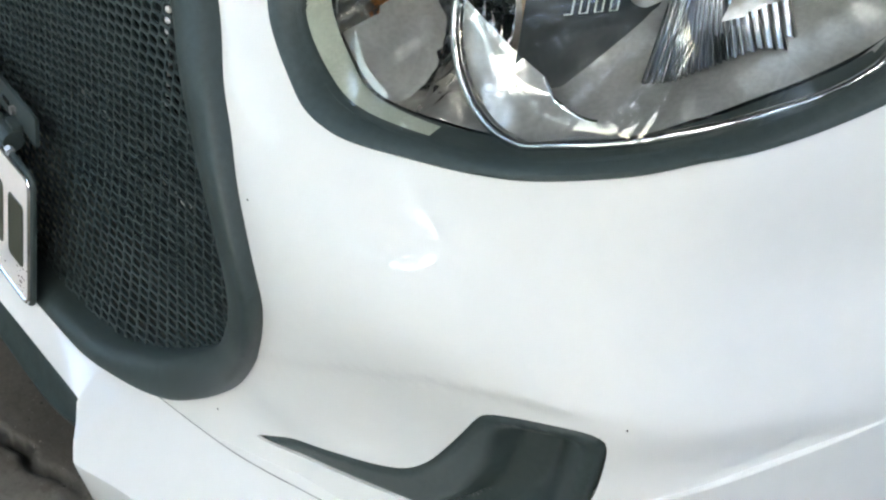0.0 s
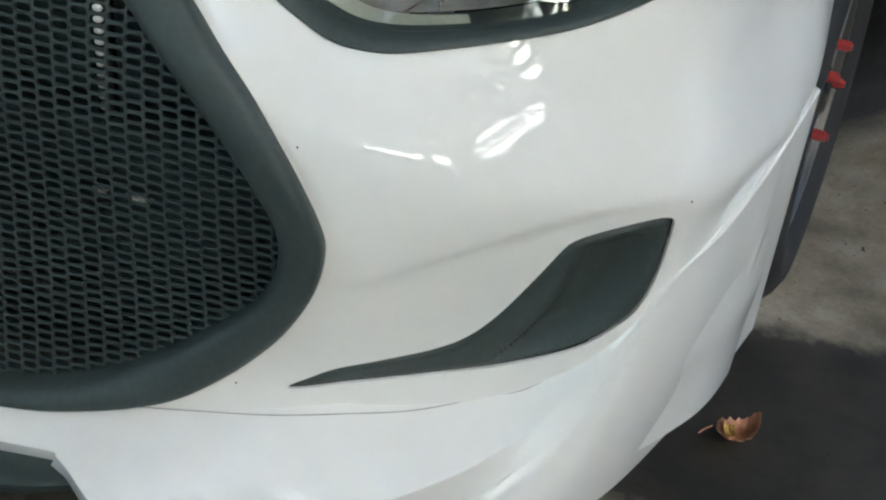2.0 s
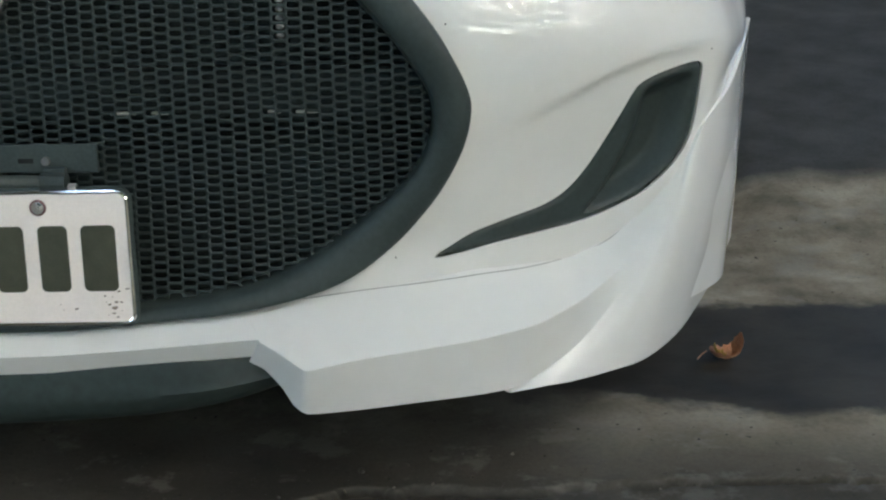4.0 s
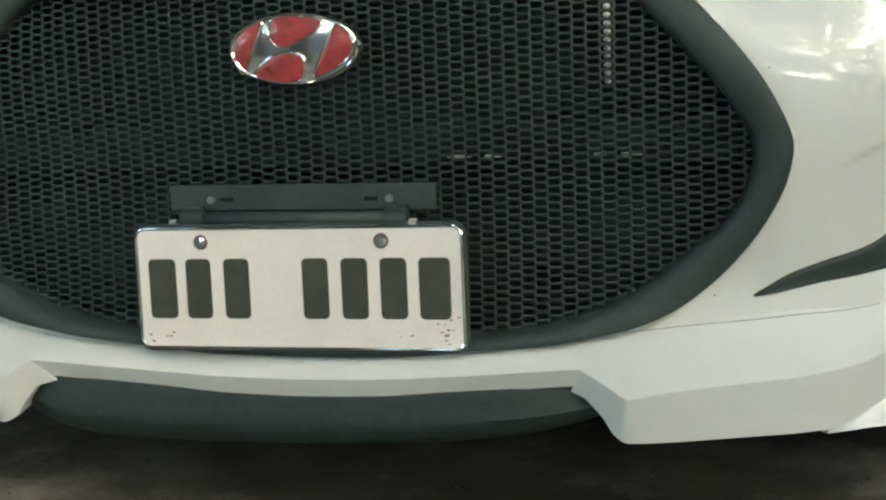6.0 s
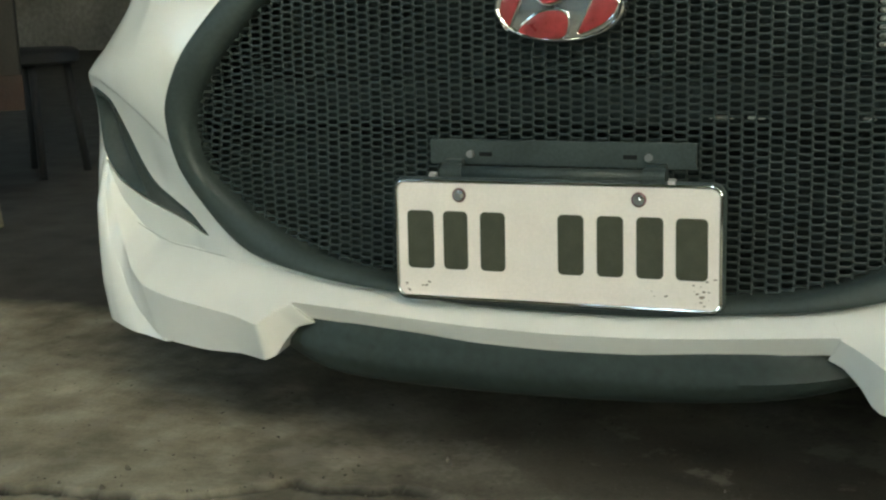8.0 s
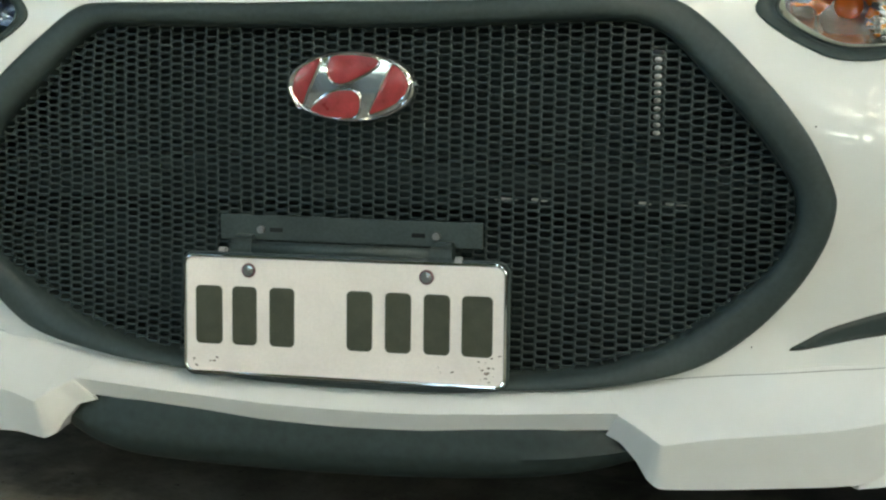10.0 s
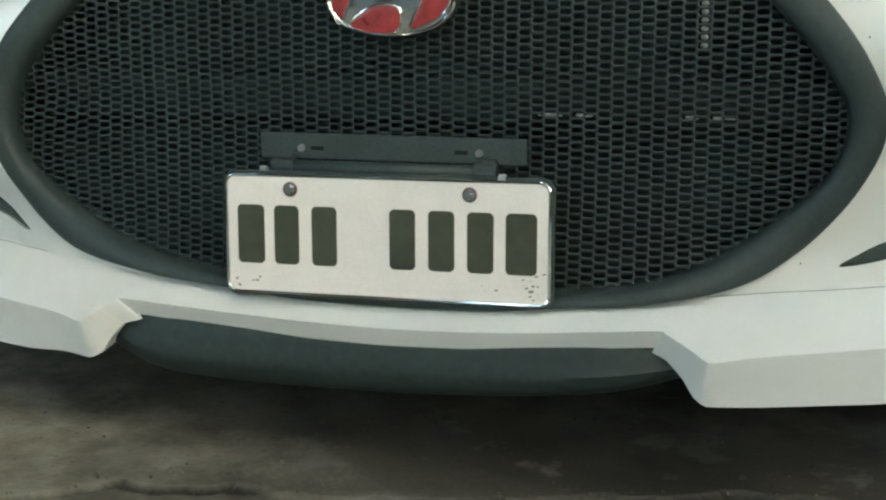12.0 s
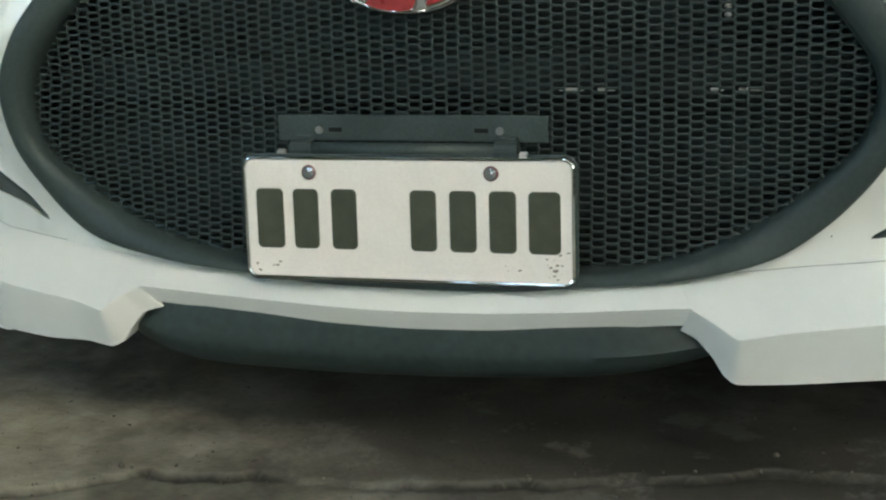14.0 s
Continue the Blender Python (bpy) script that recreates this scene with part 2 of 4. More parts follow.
def thick(ob, t, offset=-1.0):
    md = ob.modifiers.new("thick", "SOLIDIFY")
    md.thickness, md.offset = t, offset
    return ob


def spline(points, n, closed=False):
    """n places along a smooth line through the points."""
    p = np.asarray(points, float)
    m = len(p)
    seg = m if closed else m - 1
    ts = np.linspace(0, seg, n, endpoint=not closed)
    i = np.minimum(ts.astype(int), seg - 1)
    f = (ts - i)[:, None]
    g = (lambda k: p[k % m]) if closed else (lambda k: p[np.clip(k, 0, m - 1)])
    a, b, c, d = g(i - 1), g(i), g(i + 1), g(i + 2)
    return .5 * (2 * b + (c - a) * f + (2 * a - 5 * b + 4 * c - d) * f ** 2 + (3 * b - a - 3 * c + d) * f ** 3)


def even(points, n, closed=False):
    """The line resampled at n even steps."""
    p = np.asarray(points, float)
    q = np.vstack([p, p[:1]]) if closed else p
    s = np.concatenate(([0], np.cumsum(np.linalg.norm(np.diff(q, axis=0), axis=1))))
    at = np.linspace(0, s[-1], n, endpoint=not closed)
    return np.stack([np.interp(at, s, q[:, k]) for k in range(q.shape[1])], 1)


def inside(poly, p):
    """Which places p lie in the polygon."""
    p = np.asarray(p, float)
    x, y = p[:, 0], p[:, 1]
    a, b = poly, np.roll(poly, -1, 0)
    c = np.zeros(len(p), bool)
    for (x0, y0), (x1, y1) in zip(a, b):
        if y0 != y1:
            c ^= ((y0 > y) != (y1 > y)) & (x < (x1 - x0) * (y - y0) / (y1 - y0) + x0)
    return c


def away(poly, p):
    """Distance of places p from the polygon's edge."""
    p = np.asarray(p, float)
    best = np.full(len(p), 9.0)
    for a, b in zip(poly, np.roll(poly, -1, 0)):
        d = b - a
        t = np.clip(((p - a) @ d) / max(d @ d, 1e-12), 0, 1)
        best = np.minimum(best, np.linalg.norm(p - a - t[:, None] * d, axis=1))
    return best


def shrink(poly, w):
    """The polygon with its edge moved inwards by w (a number, or one for each corner)."""
    t = np.roll(poly, -1, 0) - np.roll(poly, 1, 0)
    t /= np.linalg.norm(t, axis=1)[:, None]
    nrm = np.stack([-t[:, 1], t[:, 0]], 1)
    x, y = poly.T
    if np.sum(x * np.roll(y, -1) - y * np.roll(x, -1)) < 0:
        nrm = -nrm
    return poly + nrm * (np.asarray(w).reshape(-1, 1) if np.ndim(w) else w)


def patch(border, holes, step, keep=.55):
    """A flat triangle net inside a border and outside holes: places (u, z) and triangles."""
    from mathutils import geometry
    lo, hi = border.min(0), border.max(0)
    gx, gz = np.meshgrid(np.arange(lo[0], hi[0], step), np.arange(lo[1], hi[1], step))
    g = np.stack([gx.ravel(), gz.ravel()], 1)
    ok = inside(border, g) & (away(border, g) > step * keep)
    for h in holes:
        near = (g > h.min(0) - step).all(1) & (g < h.max(0) + step).all(1)
        bad = np.zeros(len(g), bool)
        bad[near] = inside(h, g[near]) | (away(h, g[near]) < step * keep)
        ok &= ~bad
    pts, edges = [Vector(p) for p in g[ok]], []
    for loop in (border, *holes):
        k = len(pts)
        pts += [Vector(p) for p in loop]
        edges += [(k + i, k + (i + 1) % len(loop)) for i in range(len(loop))]
    v, _, f, *_ = geometry.delaunay_2d_cdt(pts, edges, [], 0, 1e-7)
    v = np.array([tuple(q) for q in v])
    f = np.array([t for t in f if len(t) == 3])
    c = v[f].mean(1)
    ok = inside(border, c)
    for h in holes:
        ok &= ~inside(h, c)
    return v, f[ok]


def rod(bm, a, b, r, n=10, r2=None):
    """A round bar between two places, added to a bmesh."""
    a, b = Vector(a), Vector(b)
    d = b - a
    m = Matrix.Translation((a + b) / 2) @ d.to_track_quat("Z", "Y").to_matrix().to_4x4()
    bmesh.ops.create_cone(bm, cap_ends=True, segments=n, radius1=r, radius2=r if r2 is None else r2, depth=d.length, matrix=m)


def block(bm, lo, hi, m=None, bevel=0.0):
    lo, hi = Vector(lo), Vector(hi)
    mm = (m or Matrix()) @ Matrix.Translation((lo + hi) / 2) @ Matrix.Diagonal((*(hi - lo), 1))
    made = bmesh.ops.create_cube(bm, size=1, matrix=mm)
    if bevel:
        es = {e for v in made["verts"] for e in v.link_edges}
        bmesh.ops.bevel(bm, geom=list(es), offset=bevel, segments=2, affect="EDGES", profile=.5)


def tube(points, r, closed=False, n=8, flat=1.0):
    """Vertices and faces of a round bar along places."""
    p = np.asarray(points, float)
    t = np.roll(p, -1, 0) - np.roll(p, 1, 0) if closed else np.gradient(p, axis=0)
    t /= np.linalg.norm(t, axis=1)[:, None]
    up = np.array((0, -1.0, .001))
    s = np.cross(t, up)
    s /= np.linalg.norm(s, axis=1)[:, None]
    w = np.cross(s, t)
    a = np.arange(n) * 2 * np.pi / n
    rows = p[:, None] + r * (np.cos(a)[None, :, None] * s[:, None] + flat * np.sin(a)[None, :, None] * w[:, None])
    if closed:
        rows = np.concatenate([rows, rows[:1]])
    return sheet(rows, closed=True)


# ---- the bumper's skin: a plan curve, offset along its normal by a smooth field ----
PLAN = ((0, .042), (.2, .042), (.4, .043), (.5, .043), (.55, .044), (.60, .058), (.65, .08), (.70, .104), (.75, .132),
        (.795, .163), (.825, .205), (.85, .275), (.874, .35), (.889, .43), (.896, .54))
COLS = (0, .3, .45, .55, .65, .72, .80, .86, .885)
FIELD = ((0.16, (0.04, 0.034, 0.0, -0.05, -0.065, -0.065, -0.035, -0.012, -0.012)),
         (0.25, (0.022, 0.018, -0.006, -0.05, -0.055, -0.055, -0.025, -0.006, -0.006)),
         (0.3, (0.018, 0.012, -0.01, -0.046, -0.05, -0.045, -0.012, 0, 0)),
         (0.36, (0.01, 0.006, -0.006, -0.018, -0.037, -0.031, -0.005, 0, 0)),
         (0.42, (0.003, 0.002, -0.001, -0.006, -0.015, -0.012, 0, 0, 0)),
         (0.47, (0, 0, 0, 0, 0.005, 0.006, 0.005, 0.001, 0.001)),
         (0.5, (0, 0, 0, 0.002, 0.012, 0.015, 0.016, 0.0085, 0.005)),
         (0.53, (-0.001, 0, 0, 0.002, 0.012, 0.014, 0.006, -0.001, 0.002)),
         (0.55, (-0.003, -0.002, 0, 0.001, 0.005, 0.006, 0.0, -0.005, -0.001)),
         (0.6, (-0.006, -0.004, -0.008, -0.024, -0.020, -0.009, -0.0125, -0.020, -0.008)),
         (0.64, (-0.008, -0.008, -0.032, -0.057, -0.033, -0.015, -0.016, -0.019, -0.008)),
         (0.68, (-0.012, -0.014, -0.058, -0.074, -0.045, -0.025, -0.018, -0.017, -0.01)),
         (0.74, (-0.05, -0.05, -0.065, -0.072, -0.062, -0.052, -0.036, -0.02, -0.02)),
         (0.8, (-0.16, -0.16, -0.15, -0.14, -0.12, -0.09, -0.045, -0.02, -0.02)),
         (0.88, (-0.36, -0.35, -0.33, -0.3, -0.25, -0.18, -0.08, -0.03, -0.03)))
bx, by = np.array(PLAN).T
arc = np.concatenate(([0], np.cumsum(np.hypot(np.diff(bx), np.diff(by)))))
US = np.arange(0, arc[-1], .004)


def gauss(a, sigma, axis):
    """a smoothed along an axis, with its ends held."""
    r = int(3 * sigma) + 1
    k = np.exp(-.5 * (np.arange(-r, r + 1) / sigma) ** 2)
    pad = [(0, 0)] * a.ndim
    pad[axis] = (r, r)
    p = np.pad(a, pad, mode="reflect", reflect_type="odd")
    return np.apply_along_axis(lambda v: np.convolve(v, k / k.sum(), mode="valid"), axis, p)


BX, BY = gauss(np.interp(US, arc, bx), 5, 0), gauss(np.interp(US, arc, by), 5, 0)
TX, TY = np.gradient(BX), np.gradient(BY)
NX, NY = TY / np.hypot(TX, TY), -TX / np.hypot(TX, TY)
ZS = np.arange(.16, .88, .004)
rows_ = FIELD
colu = np.interp(COLS, bx, arc)
flat = np.array([np.interp(US, colu, r[1]) for r in rows_])
DF = np.array([np.interp(ZS, [r[0] for r in rows_], flat[:, i]) for i in range(len(US))])
DF = gauss(gauss(DF, 4, 0), 3, 1)


def crease(x, z):
    """The step under the crease that sweeps from the corner towards the grille."""
    zc = np.interp(x, (.50, .56, .60, .64, .69, .74, .80, .83), (.39, .412, .43, .451, .478, .496, .503, .505))
    size = np.interp(x, (.51, .58, .64, .70, .78, .81), (0, .0028, .0050, .0056, .0034, 0))
    k = np.clip((z - zc) / np.interp(x, (.56, .64, .72, .80), (.012, .0085, .0075, .011)) + .5, 0, 1)
    return -size * (1 - k * k * (3 - 2 * k)) * np.exp(-np.clip(zc - z, 0, 1) / .07)


SAG = .016   # the far side hangs a little lower


def skin(u, z, out=0.0):
    """The place on the bumper at u metres along the plan curve from its middle (minus: the other half) and height z."""
    u, z = np.asarray(u, float), np.asarray(z, float)
    a = np.abs(u)
    fu, fz = np.clip(a / .004, 0, len(US) - 1.001), np.clip((z - .16) / .004, 0, len(ZS) - 1.001)
    i, j = fu.astype(int), fz.astype(int)
    p, q = fu - i, fz - j
    d = (DF[i, j] * (1 - p) + DF[i + 1, j] * p) * (1 - q) + (DF[i, j + 1] * (1 - p) + DF[i + 1, j + 1] * p) * q
    x, y, nx, ny = (np.interp(a, US, v) for v in (BX, BY, NX, NY))
    d = d + crease(x, z) + out
    # the far corner was knocked in a little
    k, h = np.clip((a - .50) / .34, 0, 1), np.clip((z - .24) / .22, 0, 1)
    dent = np.where(u < 0, .030 * k * k * (3 - 2 * k) * h * h * (3 - 2 * h), 0)
    dent = dent + np.where(u < 0, .45 * np.clip((a - .62) / .2, 0, 1) * np.clip(z - .505, 0, .12), 0)
    low = np.where(u < 0, .016 * np.exp(-((a - .47) / .10) ** 2) * np.clip((.47 - z) / .08, 0, 1), 0)
    across = np.sign(u + 1e-12) * (x + nx * d - dent + low)
    return np.stack([across, y + ny * d + .3 * dent, z - .5 * low + SAG * np.clip((z - .34) / .2, 0, 1) * np.minimum(across + .05, 0)], -1)


def along(x, z):
    """The u at which the bumper has that x, at height z."""
    us = np.arange(0, US[-1], .002)
    return np.array([np.interp(abs(a), np.maximum.accumulate(skin(us, us * 0 + b)[:, 0]), us) for a, b in zip(x, z)])

# ---- ground ----
CRACK = ((-9, -.3), (-.8, -.22), (-.42, -.14), (-.37, -.10), (-.33, -.055), (-.24, -.05), (-.12, -.04), (-.02, -.027), (.07, -.02), (.15, .015),
         (.25, .055), (.33, .06), (.42, .10), (.50, .10), (.8, .13), (9, .3))
cx, cy = np.array(CRACK).T


def axis_steps(a, b, step, far):
    """Even steps between a and b, growing out to the far edges."""
    mid = np.arange(a, b, step)
    k = step * 1.25 ** np.arange(1, 60)
    k = np.cumsum(k)
    k = k[k < far]
    return np.concatenate([(a - k)[::-1], mid, b + k])


def build_ground():
    xs, ys = axis_steps(-1.1, 1.2, .0075, 60), np.concatenate([axis_steps(-.24, .5, .0085, 60)])
    ys = np.sort(np.concatenate([ys[(ys < -.235) | (ys > .155)], np.arange(-.232, .152, .003)]))
    gx, gy = np.meshgrid(xs, ys)
    ragged = np.array([noise.noise((x * 9, 3, 0)) * .020 + noise.noise((x * 34, 7, 0)) * .010 + noise.noise((x * 90, 1, 0)) * .006 for x in xs])
    dy = gy - (np.interp(gx, cx, cy) + ragged[None, :])
    fade = np.clip(1.6 - np.abs(gx + .1), 0, 1)
    rough = np.array([[noise.noise((x * 6, y * 6, 0)) + .35 * noise.noise((x * 30, y * 30, 2)) for x in xs] for y in ys])
    near = np.exp(-(gx ** 2 + gy ** 2) / 4)
    lost = np.clip(.5 - dy / .003, 0, 1)
    gap = np.exp(-((dy + .007) / .0055) ** 2) * np.clip(.6 + 1.6 * rough, .0, 1.3)
    h = fade * (-.004 * lost - .018 * gap + .0006 * np.exp(-((dy - .008) / .008) ** 2) * (1 + rough))
    h = h + .003 * rough * near * (1 + 1.2 * lost)
    k = np.clip((gx - .92) / .2, 0, 1)
    h = h + .16 * np.clip(gy - 1.0, 0, 7) * k * k * (3 - 2 * k)
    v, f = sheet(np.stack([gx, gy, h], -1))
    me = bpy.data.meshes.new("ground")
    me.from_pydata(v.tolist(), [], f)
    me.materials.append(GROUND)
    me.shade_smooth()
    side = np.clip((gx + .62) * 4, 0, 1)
    # first attribute: where the light caught by the slab's edge is painted
    for name, val in (("lit_edge", np.exp(-((dy - .002) / .002) ** 2) * np.clip(.6 + 1.2 * rough, 0, 1) * fade),
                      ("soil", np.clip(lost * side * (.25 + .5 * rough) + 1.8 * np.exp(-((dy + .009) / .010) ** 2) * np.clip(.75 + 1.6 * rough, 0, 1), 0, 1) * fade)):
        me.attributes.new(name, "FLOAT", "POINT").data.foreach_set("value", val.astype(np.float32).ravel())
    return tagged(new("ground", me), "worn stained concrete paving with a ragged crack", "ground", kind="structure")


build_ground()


def build_grit():
    """Crumbs of broken concrete along the crack and on the slab."""
    random.seed(11)
    bm = bmesh.new()
    for k in range(170):
        x = random.uniform(-.75, .8)
        y = float(np.interp(x, cx, cy)) + (random.gauss(-.01, .02) if k < 110 else random.uniform(-.1, .22))
        s = random.uniform(.0012, .0034) * (1.8 if random.random() < .08 else 1)
        m = Matrix.Translation((x, y, s * .3 - (.010 if y < np.interp(x, cx, cy) else 0))) @ Euler((random.random() * 3, random.random() * 3, 0)).to_matrix().to_4x4()
        bmesh.ops.create_icosphere(bm, subdivisions=1, radius=s, matrix=m @ Matrix.Diagonal((1, random.uniform(.5, 1), random.uniform(.4, .8), 1)))
    tagged(part("grit", bm, GRIT, smooth=False), "small crumbs of broken concrete on the ground", "grit", kind="stuff")


build_grit()

# ---- the car ----
car = tagged(new("car"), "white hatchback front with black mesh grille and body kit", "car")

# openings in the skin, as (u, z) outlines
GRILLE_OUT = ((0, .679), (.12, .679), (.24, .682), (.33, .684), (.364, .681), (.394, .665), (.431, .633), (.466, .597), (.492, .568), (.517, .535),
              (.535, .503), (.547, .475), (.550, .455), (.545, .425), (.533, .395), (.513, .362), (.488, .331), (.462, .306), (.424, .279),
              (.386, .263), (.34, .252), (.28, .243), (.2, .236), (.1, .228))
GRILLE_IN = ((0, .650), (.12, .651), (.24, .655), (.315, .656), (.345, .650), (.372, .633), (.402, .603), (.432, .571), (.462, .538),
             (.490, .501), (.508, .469), (.510, .438), (.500, .406), (.481, .378), (.446, .346), (.408, .316), (.363, .289), (.30, .266),
             (.2, .252), (.1, .246))
VENT = ((.508, .288), (.527, .300), (.556, .313), (.603, .326), (.648, .336), (.675, .350), (.695, .373), (.712, .403), (.727, .434), (.738, .458),
        (.747, .469), (.769, .478), (.800, .485), (.820, .486), (.829, .477), (.831, .445), (.827, .412), (.818, .388), (.800, .365),
        (.776, .343), (.744, .325), (.708, .313), (.655, .304), (.600, .298), (.545, .290))
LAMP = ((.456, .672), (.466, .656), (.488, .640), (.512, .627), (.538, .616), (.566, .612), (.602, .613), (.662, .623), (.717, .636), (.766, .652),
        (.806, .667), (.846, .683), (.887, .694), (.924, .706), (.960, .722), (.986, .737), (1.005, .755), (1.01, .79), (.96, .825), (.86, .835),
        (.74, .82), (.62, .78), (.53, .735), (.475, .697))


def both(half):
    """A closed outline, symmetric about the middle."""
    h = np.array(half, float)
    other = h[h[:, 0] > 1e-6][::-1] * (-1, 1)
    return np.vstack([h, other])


def dense(poly, step=.006):
    p = spline(poly, len(poly) * 8, closed=True)
    n = int(np.linalg.norm(np.roll(p, -1, 0) - p, axis=1).sum() / step)
    return even(p, n, closed=True)


g_out, g_in = dense(both(GRILLE_OUT)), dense(both(GRILLE_IN))
vent, lamp = dense(VENT, .005), dense(LAMP, .006)
flip = np.array((-1, 1))


def build_bumper():
    U = US[-1] - .002
    side = np.arange(.17, .87, .008)
    wide = np.arange(-U, U, .008)
    hem = np.interp(np.abs(wide), (0, .3, .45, .6, .8, U), (.219, .231, .240, .240, .20, .17))
    end = np.minimum(np.interp(np.clip(.41 + (side - .5) * 1.4, .40, .6), BY, US), U)
    wide = np.where(np.abs(wide) > end[0], np.sign(wide) * end[0], wide)
    roof = np.arange(-U, U, .008)
    border = np.vstack([np.stack([wide, hem], 1), np.stack([end, side], 1),
                        np.stack([roof[::-1], roof * 0 + .87], 1), np.stack([-end[::-1], side[::-1]], 1)])
    border = border[np.linalg.norm(border - np.roll(border, 1, 0), axis=1) > 1e-5]
    v, f = patch(border, [g_out, vent, vent[::-1] * flip, lamp, lamp[::-1] * flip], .0056)
    ob = raw("bumper", skin(v[:, 0], v[:, 1]), f, PAINT, car, "glossy white painted front bumper with sharp creases")
    return thick(ob, .003)


build_bumper()


def ring(name, outer, inner, profile, material, parent, label=""):
    """A band between two outlines on the skin; profile: (how far across, how far out)."""
    n = len(outer)
    k = np.argmin(np.linalg.norm(inner - outer[0], axis=1))
    inner = even(np.roll(inner, -k, 0), n, closed=True)
    rows = []
    for a, out in profile:
        q = outer * (1 - a) + inner * a
        rows.append(skin(q[:, 0], q[:, 1], out))
    v, f = sheet(rows, closed=True)
    return raw(name, v, f, material, parent, label)


ring("grille_frame", g_out, g_in, ((.03, -.012), (.0, -.002), (-.01, .006), (.0, .0115), (.05, .0140), (.15, .0152), (.4, .0152), (.7, .0132), (.88, .0085), (.97, .003), (1.01, -.004), (1.03, -.010), (1.05, -.03)),
                  PLASTIC, car, "matt black grille surround")


def build_mesh():
    """Honeycomb of flattened cells, slightly behind the surround."""
    pu, pz, a, b = .0154, .0091, .0090, .0064
    edge = shrink(g_in, -.008)
    verts, faces = [], []
    nu, nz = int(.54 / pu), int(.46 / pz)
    for i in range(-nu, nu + 1):
        for j in range(nz):
            c = np.array((i * pu, .235 + (j + .5 * (i % 2)) * pz))
            if not inside(edge, c[None])[0]:
                continue
            h = pz / 2
            hexa = np.array(((a, 0), ((a + b) / 2, h / 2), (b, h), (0, h), (-b, h), (-(a + b) / 2, h / 2)))
            hole = np.array(((.0068, 0), (.0065, .0018), (.0053, .0030), (0, .0032), (-.0053, .0030), (-.0065, .0018)))
            k = len(verts)
            for pts, out in ((hexa, -.0112), (hole * 1.03, -.0115), (hole, -.0121), (hole, -.0134), (hole * 1.12, -.0142)):
                q = np.vstack((pts, -pts)) + c
                verts.extend(skin(q[:, 0], q[:, 1], out))
            for s in range(12):
                t = (s + 1) % 12
                for g in (0, 12, 24, 36):
                    faces.append((k + g + s, k + g + t, k + g + 12 + t, k + g + 12 + s))
    me = bpy.data.meshes.new("grille_mesh")
    me.from_pydata([tuple(map(float, p)) for p in verts], [], faces)
    me.materials.append(MESH)
    ob = new("grille_mesh", me)
    ob.parent = car
    tagged(ob, "black honeycomb grille mesh", kind="stuff")


build_mesh()


DISH = ((0.751, 0.46), (0.779, 0.473), (0.807, 0.477), (0.818, 0.466), (0.817, 0.424), (0.806, 0.384), (0.774, 0.348), (0.736, 0.328), (0.697, 0.32), (0.722, 0.36), (0.742, 0.413))


def build_vent(s):
    p = vent if s > 0 else vent[::-1] * flip
    bowl = dense(np.array(DISH), .004)
    bowl = bowl if s > 0 else bowl[::-1] * flip
    v, f = patch(p, [], .003)
    lip = np.clip(away(p, v) / .007, 0, 1)
    d = np.where(inside(bowl, v), away(bowl, v), 0)
    k = np.clip(d / .024, 0, 1)
    k = k * k * (3 - 2 * k)
    out = -.005 + .006 * np.sin(lip * math.pi / 2) - .024 * k
    ob = raw("fog_vent", skin(v[:, 0], v[:, 1], out), f, PLASTIC, car, "matt black fog lamp blank, dished")
    rim = skin(p[:, 0], p[:, 1], -.005), skin(p[:, 0], p[:, 1], -.02)
    raw("vent_edge", *sheet(rim, closed=True), PLASTIC, ob)


build_vent(1), build_vent(-1)


TRIM = ((.645, .715), (.648, .700), (.654, .687), (.664, .673), (.679, .661), (.698, .6525), (.722, .6510), (.745, .659), (.775, .669), (.82, .685), (.85, .694), (.90, .708), (.935, .720),
        (.962, .737), (.975, .757))
SHELF = ((0.714, 0.68), (0.723, 0.673), (0.73, 0.669), (0.758, 0.666), (0.814, 0.678), (0.885, 0.689), (0.924, 0.697), (0.949, 0.711))


def lathe(profile, n=48):
    a = np.linspace(0, 2 * np.pi, n, endpoint=False)
    return [np.stack([r * np.cos(a), d + 0 * a, r * np.sin(a)], 1) for r, d in profile]


